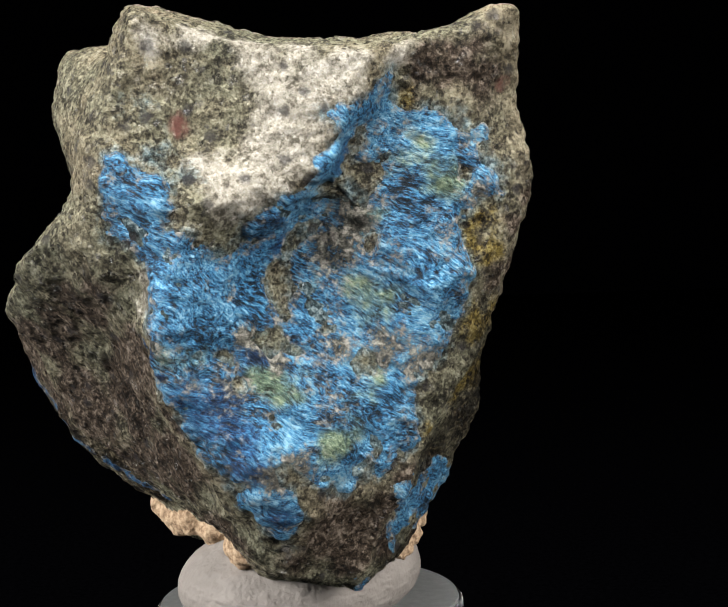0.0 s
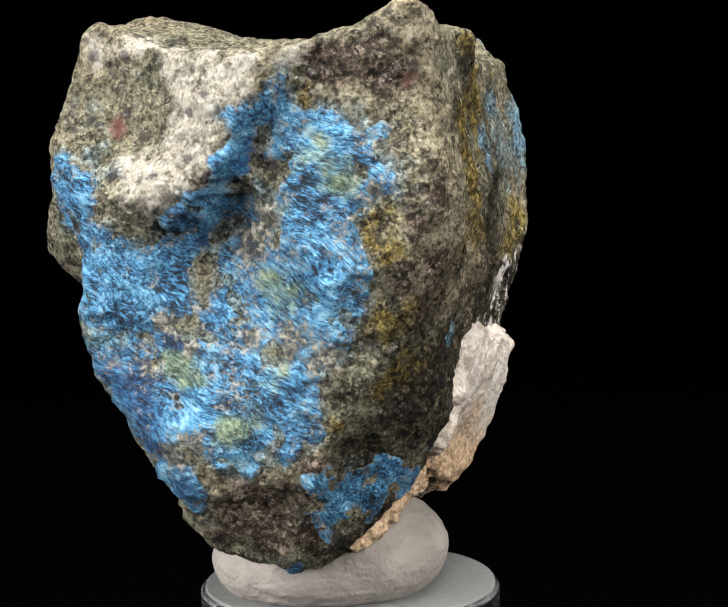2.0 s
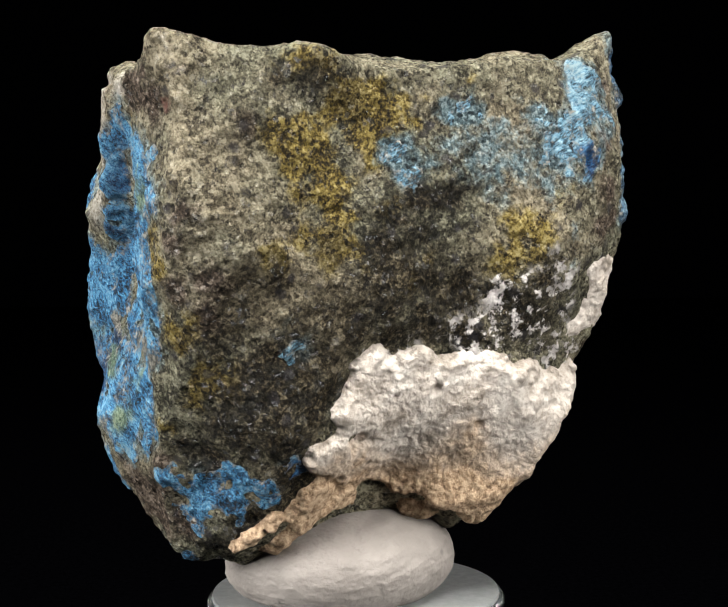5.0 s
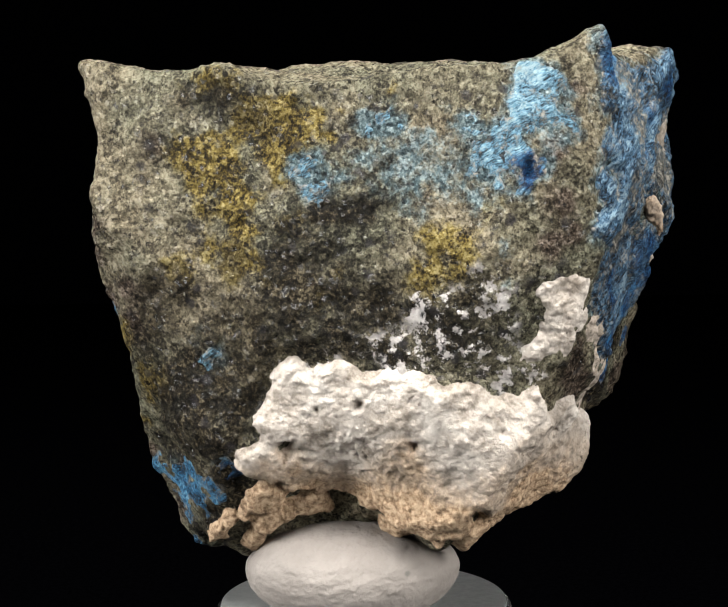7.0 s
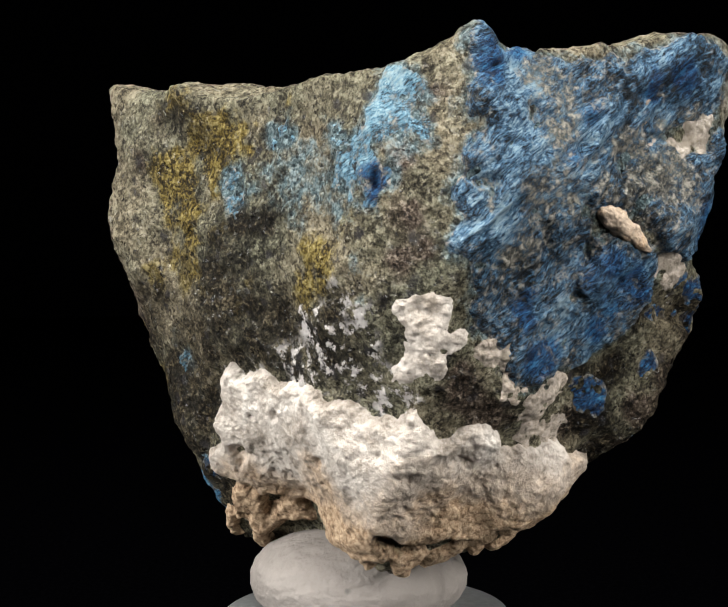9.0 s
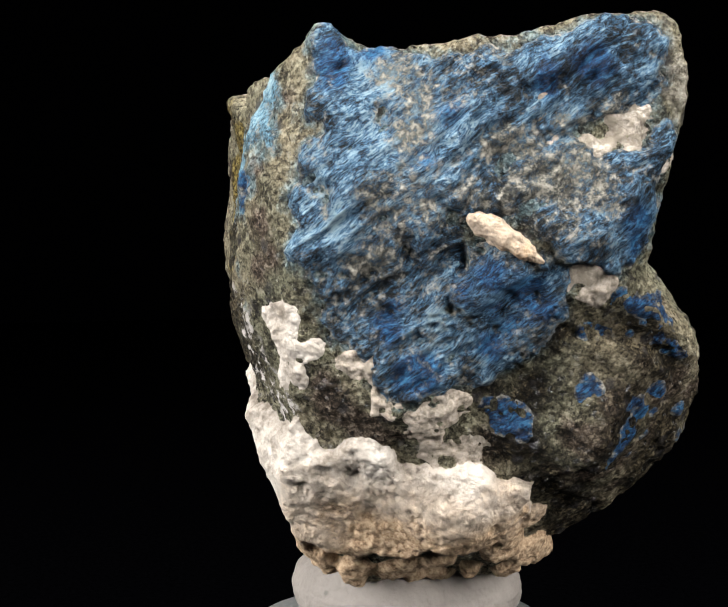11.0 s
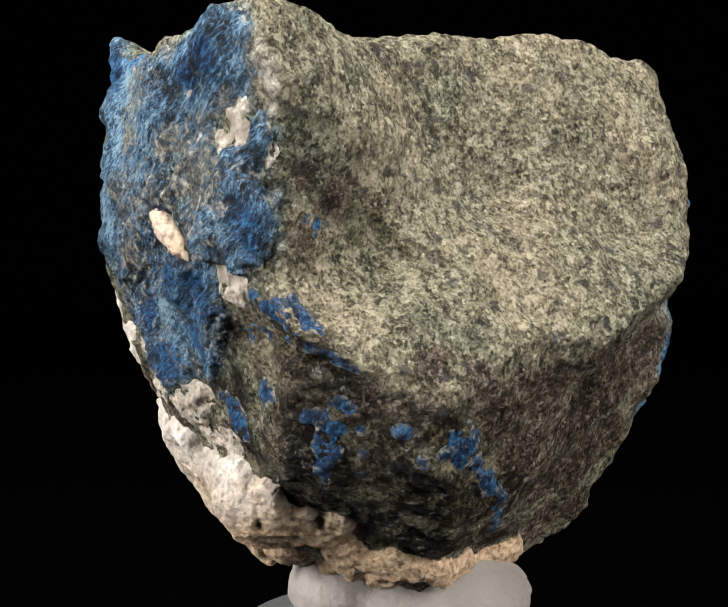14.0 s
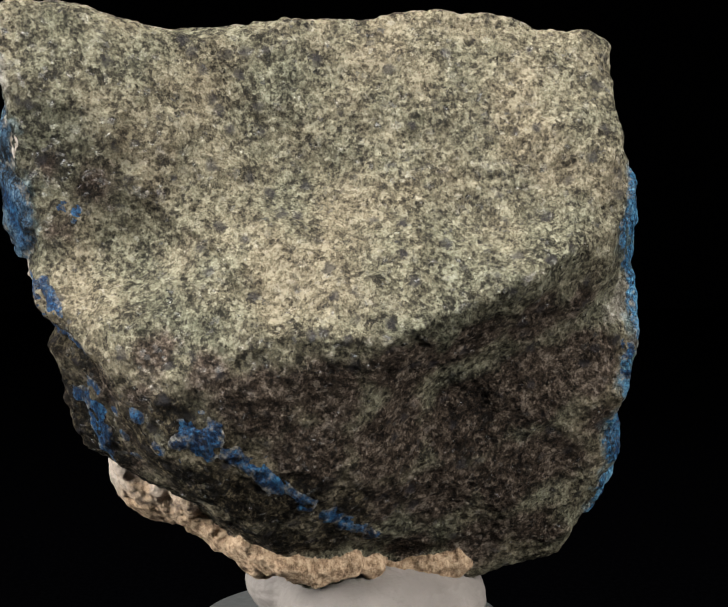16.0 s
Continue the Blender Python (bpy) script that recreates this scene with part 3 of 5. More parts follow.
DARK_TWO = [(16.8, -11.1, 17.4, 1.2), (12.2, 3.9, 11.1, 2.0), (11.2, 6.8, 11.0, 1.5), (13.2, 1.9, 9.0, 2.0), (12.2, 4.3, 8.0, 1.7), (13.8, 0.3, 6.8, 2.0), (13.4, 1.9, 4.2, 2.4), (11.4, 5.3, 3.2, 2.5), (9.8, 9.0, 4.0, 2.0), (9.6, 8.4, 1.3, 2.5), (11.5, 4.9, -0.3, 3.0), (13.5, 1.0, 0.7, 2.4), (9.6, 8.8, -2.2, 2.0), (13.9, -2.7, -0.7, 2.5), (12.5, 1.5, -1.6, 2.0), (14.4, -5.3, -0.2, 2.0), (9.1, 12.4, 2.7, 1.5), (14.7, -11.2, -3.9, 2.3), (14.3, -8.4, -5.2, 2.5)]
DARK_THREE = [(13.6, -4.8, -3.9, 2.0), (13.5, -6.0, -8.4, 2.3), (14.4, -10.5, -8.4, 2.3), (12.5, -13.5, -11.1, 2.1), (13.4, -9.0, -12.1, 2.6), (11.4, -7.0, -15.1, 1.8), (9.8, -8.3, -18.3, 1.8), (9.0, -12.3, -20.1, 1.9), (6.1, -16.0, -23.0, 1.4), (13.0, -4.2, -6.6, 1.5), (15.7, -13.6, -0.2, 1.5), (14.9, -4.1, 2.5, 1.5), (15.7, -9.0, 3.4, 1.7), (16.5, -12.1, 3.4, 1.2), (8.5, 16.8, 2.7, 1.7), (8.6, 14.1, 0.0, 2.5), (6.4, 18.0, -1.4, 2.0)]
# dark brown rock below the bulge, with its shade painted in as near-black
BLACK_AND_SHADE_ONE = [(-26.9, 18.2, -5.9, 2.2), (-25.7, 17.3, -8.8, 2.2), (-27.0, 19.3, -4.3, 1.1), (-29.6, 13.3, -7.4, 1.7), (-29.0, 11.9, -9.9, 2.2), (-28.6, 8.1, -11.9, 2.6), (-27.0, 4.7, -13.5, 2.7), (-25.7, 1.2, -14.2, 2.7), (-19.5, -2.5, -17.7, 2.4), (-22.4, 6.1, -16.9, 2.3), (-21.7, 2.1, -18.4, 1.9), (-21.4, 9.8, -15.4, 1.9), (-21.8, -3.3, -15.1, 1.4), (-32.2, 9.3, -5.9, 1.3), (-30.2, 5.7, -8.6, 1.5)]
BLACK_TWO = [(-29.3, 20.1, -0.0, 1.3), (-27.6, 21.9, 1.2, 1.0), (-30.4, 17.6, -1.8, 1.1), (-18.5, 21.8, -2.9, 1.7), (-15.2, 22.0, -3.0, 1.8), (-16.8, 20.3, -8.0, 1.8), (-18.3, 18.0, -12.7, 1.8), (-20.9, 13.9, -13.6, 1.9), (-20.8, 5.8, -18.3, 2.0), (-21.0, 23.5, 1.9, 1.1), (11.5, -7.5, -15.1, 1.8), (9.9, -7.8, -17.8, 1.6), (8.4, -12.7, -21.3, 1.6), (6.0, -15.5, -23.4, 1.4)]
BLUE_FLANK_ONE = [(-31.6, 8.6, -7.5, 1.2), (-31.7, 7.5, -6.0, 1.1), (-30.9, 6.8, -7.7, 1.4), (-30.8, 7.9, -9.2, 1.1), (-31.6, 9.4, -8.1, 0.8), (-31.0, 6.0, -6.9, 0.7), (-27.9, 2.7, -11.0, 1.2), (-27.1, 1.6, -11.9, 1.1), (-26.0, 0.4, -13.3, 1.2), (-22.8, -1.6, -15.3, 1.1), (-20.4, -2.9, -16.7, 0.9), (-16.5, -4.7, -18.9, 0.9), (-30.9, 12.8, -5.7, 0.8), (-29.1, 17.1, -3.6, 1.0), (-29.3, 16.1, -4.4, 0.8), (-28.6, 15.5, -6.0, 0.7), (-27.7, 14.9, -8.1, 0.7), (-26.7, 14.4, -9.9, 0.6), (-14.3, -27.8, -0.7, 0.9), (-13.3, -27.6, -3.6, 0.9), (-5.8, -21.6, -21.4, 0.7), (-29.9, 20.2, 3.0, 1.3), (-30.4, 19.8, 1.5, 1.3), (-30.4, 18.7, -0.4, 1.1)]
BLUE_FLANK_TWO = [(-29.1, 20.9, 4.4, 0.9), (-28.5, 19.5, 11.2, 0.7), (-28.2, 18.4, 11.0, 0.5), (-15.6, 21.2, -5.1, 1.8), (-16.7, 20.9, -5.9, 1.5), (-17.2, 20.6, -6.9, 0.7), (-14.8, 21.5, -4.7, 1.2), (-26.7, 22.6, 4.2, 1.0), (-28.5, 22.2, 3.5, 1.2), (-29.7, 21.2, 2.3, 1.6), (-30.4, 19.8, 1.1, 1.1), (-31.0, 18.2, -0.5, 1.1), (-31.8, 17.3, -0.6, 0.7), (-22.9, 23.0, 1.9, 0.9), (-24.6, 22.5, 1.6, 0.9), (-26.9, 22.1, 1.6, 0.8), (-23.7, 21.4, -2.7, 1.1), (-22.5, 21.5, -3.2, 0.8), (-28.5, 16.9, -4.6, 1.5), (-27.6, 16.7, -6.3, 1.7), (-26.5, 17.0, -7.8, 1.1), (-28.9, 15.8, -5.1, 0.9), (-25.8, 17.4, -8.6, 0.9), (-24.6, 16.6, -10.4, 0.8)]
BLUE_FLANK_THREE = [(-27.1, 19.1, -4.4, 0.9), (-31.1, 10.9, -8.5, 0.9), (-25.4, 23.2, 4.8, 0.9), (-26.1, 22.9, 4.6, 0.9), (-27.8, 22.3, 3.8, 1.1), (-29.2, 21.9, 2.9, 1.3), (-30.2, 20.3, 1.8, 1.4), (-26.9, 17.0, -7.2, 1.2), (-25.2, 17.1, -9.5, 0.8), (-23.1, 21.4, -3.0, 0.9), (-31.7, 8.2, -6.8, 1.2), (-30.8, 7.2, -8.4, 1.3), (-29.7, 5.0, -9.0, 0.9), (-28.6, 3.5, -10.2, 0.9), (-24.8, -0.4, -14.2, 1.1), (-21.8, -2.0, -15.9, 1.0), (-18.5, -3.8, -17.8, 0.9), (-28.9, 15.8, -5.2, 0.7), (-28.2, 15.2, -7.1, 0.7), (-13.8, -27.7, -2.3, 0.9), (-30.4, 19.5, 0.6, 1.1), (-28.8, 21.3, 5.2, 0.8)]
BLUE_BACK_ONE = [(-1.9, 26.7, 27.3, 1.1), (-2.2, 26.6, 25.7, 1.8), (-5.1, 26.1, 24.8, 2.0), (-4.2, 27.0, 22.5, 2.6), (-8.2, 26.9, 22.6, 2.6), (-12.3, 27.0, 22.7, 2.6), (-15.9, 26.7, 23.3, 2.5), (-19.3, 26.1, 24.2, 2.5), (-23.0, 26.1, 25.4, 2.5), (-25.6, 25.8, 26.3, 2.0), (-27.6, 25.2, 25.9, 1.6), (-27.1, 24.9, 22.7, 2.0), (-23.9, 25.5, 22.5, 2.5), (-20.4, 25.8, 20.9, 2.5), (-17.0, 26.5, 19.9, 2.5), (-13.2, 27.3, 19.7, 2.5), (-8.6, 27.6, 19.5, 2.6), (-3.8, 27.9, 19.3, 2.6), (-0.8, 27.4, 21.1, 1.3), (-1.5, 28.0, 16.7, 2.2), (-5.7, 28.1, 16.2, 2.6), (-10.3, 27.7, 16.1, 2.6)]
BLUE_BACK_TWO = [(-14.7, 27.0, 16.3, 2.5), (-18.5, 26.3, 16.6, 2.3), (-22.2, 25.7, 15.7, 2.5), (-25.9, 25.0, 14.6, 2.2), (-28.0, 24.5, 16.3, 1.6), (-29.1, 24.3, 18.4, 1.0), (-27.7, 23.8, 12.7, 1.8), (-26.8, 23.5, 10.2, 1.7), (-24.4, 25.3, 11.7, 2.5), (-20.9, 26.4, 12.5, 2.5), (-17.4, 26.6, 14.0, 2.3), (-13.4, 27.2, 14.1, 2.1), (-8.8, 27.4, 12.7, 2.6), (-4.1, 27.9, 12.8, 2.6), (-0.2, 27.6, 13.2, 1.6), (0.5, 27.5, 9.7, 1.1), (-2.7, 27.4, 9.3, 2.4), (-6.2, 26.4, 8.9, 2.6), (-10.5, 25.9, 8.8, 2.6), (-22.4, 26.2, 9.9, 2.1), (-24.9, 24.8, 8.8, 1.2), (-16.3, 26.4, 7.7, 2.1)]
BLUE_BACK_THREE = [(-13.8, 25.8, 5.8, 2.1), (-18.0, 25.8, 5.8, 2.1), (-20.4, 25.5, 6.2, 1.7), (-8.9, 25.0, 4.9, 2.6), (-4.8, 25.7, 5.7, 2.4), (-2.2, 26.6, 6.5, 1.3), (-6.2, 25.2, 1.7, 2.7), (-2.8, 25.6, 2.9, 1.8), (-10.5, 24.7, 1.8, 2.2), (-8.5, 24.5, -1.5, 2.2), (-6.4, 24.9, -1.5, 1.3), (-10.9, 24.0, -1.0, 1.8), (-12.9, 24.2, 1.0, 1.7), (-14.8, 25.4, 4.2, 1.5), (-17.7, 25.1, 3.9, 1.7), (-20.0, 24.8, 4.3, 1.0), (-14.9, 24.0, 1.1, 1.3), (-15.8, 23.3, -0.1, 1.3), (-14.3, 22.9, -1.4, 1.3), (-18.0, 24.0, 1.9, 1.3), (-21.0, 24.2, 3.5, 1.0), (-18.9, 24.3, 2.7, 1.1)]
BARE_BACK = [(-8.5, 26.5, 23.8, 1.7), (-9.6, 26.9, 22.5, 0.9), (-9.0, 27.6, 19.5, 1.3), (-13.9, 27.1, 14.5, 1.1), (-15.9, 26.8, 17.8, 2.1), (-18.5, 26.2, 17.3, 1.7), (-20.4, 26.1, 15.1, 2.1), (-22.2, 25.5, 16.5, 1.7), (-17.0, 26.6, 14.0, 1.0), (-7.0, 26.2, 8.8, 1.3), (-5.2, 26.2, 7.7, 1.3), (-8.3, 27.4, 12.7, 1.7), (-10.4, 27.2, 12.3, 1.1), (-6.0, 28.0, 14.3, 1.1), (-24.5, 25.4, 13.9, 1.2), (-21.1, 25.6, 20.1, 1.2), (-18.5, 26.2, 20.6, 0.8), (-25.5, 24.8, 19.3, 1.2)]
WHITE_STREAK = [(-19.3, 26.1, 20.9, 0.7), (-18.1, 26.3, 20.3, 0.6), (-20.7, 25.7, 18.7, 0.9), (-22.1, 25.3, 17.9, 0.9), (-23.6, 25.2, 17.2, 0.8), (-25.2, 25.2, 16.0, 0.9), (-27.0, 24.7, 19.5, 1.2), (-27.4, 24.7, 18.5, 0.9), (-26.3, 25.0, 16.7, 1.0), (-27.7, 24.7, 16.3, 1.2), (-29.0, 24.1, 16.3, 0.9), (-26.6, 24.9, 15.6, 0.9), (-29.3, 23.8, 15.9, 0.7)]
TAN_CRUST = [(-23.7, 24.8, 6.9, 1.5), (-22.4, 24.6, 5.4, 0.9), (-24.5, 24.0, 5.8, 1.1), (-3.8, 25.1, -0.4, 0.7), (-5.2, 25.1, -0.5, 0.9), (-4.6, 25.0, -1.6, 0.6), (-5.4, 24.7, -2.8, 0.7), (-7.0, 24.3, -3.7, 0.7), (-8.9, 23.7, -4.1, 0.7), (-11.2, 22.9, -3.9, 0.8), (-11.3, 22.4, -5.2, 0.7), (-8.6, 23.2, -5.6, 0.7), (-8.0, 23.8, -4.8, 0.6), (-7.8, 21.9, -8.3, 1.1), (-9.7, 21.2, -9.1, 1.1), (-11.5, 21.2, -8.4, 1.0), (-12.2, 20.9, -9.0, 0.6), (-9.4, 22.3, -6.9, 0.7), (-13.4, 20.5, -9.3, 0.6)]
CHALK_PATCH = [(4.1, 23.8, 2.9, 1.4), (2.5, 25.2, 2.8, 1.4), (3.1, 24.0, 0.6, 1.8), (0.5, 25.3, 0.9, 1.0), (3.5, 22.7, -1.6, 1.5), (1.8, 24.2, -1.7, 1.3), (3.6, 22.1, -2.5, 0.7), (4.7, 23.4, 3.8, 0.7)]
CHALK_LUMP_ONE = [(3.0, 21.6, -6.5, 1.0), (2.8, 21.3, -9.0, 1.8), (0.3, 21.2, -10.2, 2.3), (-3.0, 21.9, -9.0, 1.7), (-4.7, 21.6, -9.8, 1.7), (-0.2, 19.1, -13.5, 3.1), (-4.5, 19.7, -13.0, 3.0), (-9.0, 21.0, -12.0, 2.0), (-12.2, 20.9, -11.8, 1.9), (-14.0, 20.1, -13.0, 2.4), (-16.0, 18.7, -13.5, 2.2), (-16.7, 15.5, -15.4, 1.7), (-17.6, 12.4, -16.3, 1.5), (-5.4, 18.1, -16.2, 3.6), (-0.7, 16.8, -17.4, 3.1), (-11.2, 20.1, -16.1, 3.5), (-13.8, 16.1, -17.6, 2.8), (-14.9, 10.7, -19.5, 2.3), (-17.4, 6.7, -20.6, 1.9), (-17.8, 4.4, -21.5, 1.4)]
CHALK_LUMP_TWO = [(-0.8, 13.7, -21.2, 1.9), (-9.1, 13.5, -20.3, 1.6), (-11.2, 7.9, -22.5, 1.1), (11.5, 0.5, -6.2, 2.7), (10.3, 4.3, -6.2, 2.7), (9.2, 8.2, -6.7, 2.7), (8.6, 12.2, -6.9, 2.7), (7.3, 15.9, -7.6, 2.7), (5.0, 18.9, -9.1, 2.7), (2.7, 21.1, -9.8, 2.2), (-7.0, 20.5, -12.8, 1.8), (11.6, -1.9, -9.4, 2.2), (9.8, 1.7, -10.0, 3.3), (8.4, 6.9, -10.5, 3.8), (7.4, 12.2, -10.8, 3.8), (5.7, 17.3, -11.8, 3.8), (-3.8, 18.7, -14.2, 2.9), (11.0, -4.2, -13.7, 2.5), (7.9, -1.0, -14.5, 3.3), (5.2, 3.3, -15.3, 3.9)]
CHALK_LUMP_THREE = [(5.5, 9.2, -15.4, 3.9), (4.9, 14.7, -15.2, 3.3), (2.4, 17.4, -16.0, 1.9), (8.3, -5.4, -18.0, 2.3), (4.6, -2.4, -18.5, 1.7), (4.7, 7.0, -18.5, 2.2), (4.7, 11.3, -19.1, 3.3), (2.3, 10.6, -22.0, 1.1), (4.3, 13.6, -18.6, 1.9), (6.6, -6.8, -20.8, 1.4), (6.0, -8.6, -22.5, 1.2), (4.9, -9.7, -23.8, 0.8), (5.5, -4.7, -19.9, 1.1), (1.0, 4.7, -21.6, 1.1), (8.5, -8.1, -20.1, 0.8), (8.4, -11.4, -21.3, 0.7), (7.4, -13.0, -22.6, 0.6), (6.7, -13.8, -23.3, 0.5), (-14.3, 19.7, -13.8, 1.3), (-15.9, 17.9, -14.9, 1.3)]
CHALK_LUMP_FOUR = [(-15.5, 15.8, -16.2, 1.3), (-15.6, 13.7, -17.1, 1.3), (-15.5, 11.5, -18.5, 0.9), (-15.9, 9.0, -20.1, 1.1), (-17.0, 6.4, -21.2, 1.3), (-18.4, 3.4, -21.5, 1.3), (-17.1, 0.5, -22.6, 1.5), (-14.9, -3.0, -22.1, 1.1), (-10.2, -6.8, -23.8, 1.5), (-9.5, -10.4, -23.4, 1.4), (-8.9, -12.7, -23.1, 1.0), (-4.2, 12.6, -21.7, 1.6), (-8.0, 6.5, -23.2, 1.4), (-14.5, 6.7, -22.7, 1.3), (-6.0, 7.6, -23.2, 1.4), (-6.3, 12.7, -21.0, 1.6), (2.4, 13.5, -20.2, 1.6), (1.8, 16.8, -17.2, 1.6), (3.0, 18.8, -13.8, 1.6), (-15.7, 6.1, -22.5, 1.2)]
CHALK_LUMP_FIVE = [(-0.9, 12.2, -22.6, 1.1), (1.8, 5.7, -21.4, 1.1), (-1.0, 5.2, -22.8, 1.0), (8.7, -10.1, -20.6, 0.8), (8.0, -12.3, -21.9, 0.7), (7.1, -13.4, -23.0, 0.6), (-15.6, 18.7, -14.3, 1.3), (-15.8, 16.8, -15.5, 1.3), (-15.6, 14.7, -16.7, 1.3), (-15.4, 12.6, -17.8, 1.2), (-15.7, 10.3, -19.3, 1.2), (-16.6, 7.7, -20.7, 1.2), (-17.8, 4.9, -21.4, 1.3), (-18.0, 1.9, -22.0, 1.3), (-16.3, -1.3, -22.4, 1.3), (-12.3, -4.9, -23.0, 1.3), (-9.8, -8.6, -23.6, 1.4), (-9.1, -11.8, -23.3, 1.1)]
SCATTER = [(8.4, 18.1, 4.0, 1.2), (7.3, 19.6, 3.1, 1.2), (8.9, 14.2, 2.2, 2.0), (8.9, 11.9, 1.3, 1.7), (7.9, 16.6, 0.9, 2.0), (6.5, 18.9, -0.1, 2.0), (9.2, 10.6, -1.3, 2.0), (8.4, 14.0, -1.3, 2.5), (6.5, 17.1, -2.8, 2.2), (5.2, 19.5, -2.8, 1.5), (10.1, 7.6, -1.3, 1.0), (12.7, -0.9, -3.2, 0.7), (12.3, 0.9, -3.0, 0.7), (11.1, 3.7, -3.5, 0.7), (9.0, 11.9, -3.5, 1.5), (4.5, 19.8, -5.1, 2.0), (3.6, 21.4, -4.3, 1.3)]
BLUE_SIDE_ONE = [(10.3, 7.5, 19.1, 1.0), (10.0, 8.8, 19.4, 0.9), (9.6, 10.0, 19.2, 0.7), (12.1, 2.8, 15.0, 1.1), (12.0, 3.4, 14.1, 1.0), (12.4, 1.7, 15.0, 0.7), (11.6, 4.2, 15.2, 0.8), (12.4, 2.8, 12.8, 0.5), (4.6, 21.8, 23.0, 1.6), (3.8, 22.9, 23.5, 1.0), (6.0, 21.2, 20.8, 1.4), (5.1, 23.2, 20.3, 1.7), (3.9, 25.1, 19.5, 1.1), (6.4, 21.7, 19.0, 1.6)]
BLUE_SIDE_TWO = [(7.2, 19.7, 18.2, 1.1), (7.7, 18.0, 16.9, 1.1), (7.7, 19.3, 15.6, 1.4), (7.1, 20.5, 17.3, 1.1), (7.7, 16.7, 19.1, 1.1), (7.9, 18.5, 14.8, 0.9), (6.8, 22.2, 13.2, 0.7), (7.1, 21.0, 16.4, 1.1), (7.8, 20.2, 13.4, 0.8), (14.4, -7.3, -2.3, 0.7), (14.4, -8.3, -3.4, 0.4), (6.5, 22.3, 15.6, 1.4), (6.6, 22.4, 14.3, 1.1), (11.9, -7.8, -14.6, 0.9)]
PITS = [(6.5, 22.3, 15.3, 1.0), (6.7, 22.2, 14.3, 0.8), (9.6, 6.0, -7.2, 0.7), (7.4, 10.6, -11.4, 0.8), (5.0, 18.9, -9.8, 0.5), (10.6, 1.8, -7.8, 0.4)]
CREVICE = [(8.1, -23.7, 19.8, 0.3), (6.6, -23.9, 17.0, 0.3), (4.8, -24.5, 15.1, 0.3), (3.4, -24.9, 12.4, 0.3), (1.5, -24.6, 9.4, 0.3), (-1.3, -24.0, 6.8, 0.3), (-4.2, -25.0, 5.3, 0.3), (-6.5, -26.8, 6.6, 0.3), (-7.9, -28.0, 8.2, 0.3)]
CRACK = [(-27.1, 9.1, 9.0, 0.2), (-27.6, 7.6, 8.2, 0.2), (-28.5, 5.9, 7.0, 0.2), (-29.9, 4.8, 5.3, 0.2), (-30.7, 3.5, 3.9, 0.2)]
LEDGE = [(-21.4, 23.3, 1.9), (-24.3, 22.6, 1.6), (-27.2, 21.9, 1.1), (-29.0, 20.5, 0.1), (-30.4, 17.8, -1.6), (-31.2, 15.4, -2.9)]
FOLD = [(-22.4, 25.4, 7.3), (-19.3, 25.8, 6.2), (-16.2, 25.5, 4.6), (-14.2, 24.9, 3.0)]
FOLD_SHORT = [(-13.4, 25.8, 6.2), (-12.9, 26.1, 8.1), (-12.8, 26.6, 10.4)]
CREVICE_SIDE, LEDGE_SIDE = 1, 1


def spread(p, *patches, rough=1.0, seed=3, size=3.0):
    """Depth inside a union of patches in millimetres, with a ragged edge."""
    best = np.full(len(p), -9.0)
    square = (p * p).sum(1)
    for patch in patches:
        for x, y, z, r in patch:
            c = np.array((x, y, z))
            d = r - np.sqrt(np.maximum(square - 2 * (p @ c) + c @ c, 0))
            k = np.clip(0.5 + 0.5 * (d - best) / 2.0, 0, 1)
            best = best * (1 - k) + d * k + 2.0 * 0.5 * k * (1 - k)
    return best + rough * fractal(p, size, 4, seed)


# ---------------------------------------------------------------- materials


def material(name):
    m = bpy.data.materials.new(name)
    m.use_nodes = True
    return m, m.node_tree.nodes, m.node_tree.links, m.node_tree.nodes["Principled BSDF"]


def ramp(nodes, stops):
    r = nodes.new("ShaderNodeValToRGB")
    el = r.color_ramp.elements
    while len(el) < len(stops):
        el.new(0.5)
    for e, (at, c) in zip(el, stops):
        e.position, e.color = at, (*c, 1)
    return r


def texture(nodes, links, vector, kind, scale, detail=4.0, rough=0.6):
    t = nodes.new("ShaderNodeTexNoise" if kind == "noise" else "ShaderNodeTexVoronoi")
    t.inputs["Scale"].default_value = scale
    if kind == "noise":
        t.inputs["Detail"].default_value, t.inputs["Roughness"].default_value = detail, rough
    links.new(vector, t.inputs["Vector"])
    return t


def mix(nodes, links, fac, a, b, mode="MIX"):
    m = nodes.new("ShaderNodeMix")
    m.data_type, m.blend_type = "RGBA", mode
    for value, slot in ((fac, 0), (a, 6), (b, 7)):
        if isinstance(value, (int, float)):
            m.inputs[slot].default_value = value
        elif isinstance(value, tuple):
            m.inputs[slot].default_value = (*value, 1)
        else:
            links.new(value, m.inputs[slot])
    return m.outputs[2]


def maths(nodes, links, op, a, b, clamp=False):
    m = nodes.new("ShaderNodeMath")
    m.operation, m.use_clamp = op, clamp
    for value, slot in ((a, 0), (b, 1)):
        if isinstance(value, (int, float)):
            m.inputs[slot].default_value = value
        else:
            links.new(value, m.inputs[slot])
    return m.outputs[0]


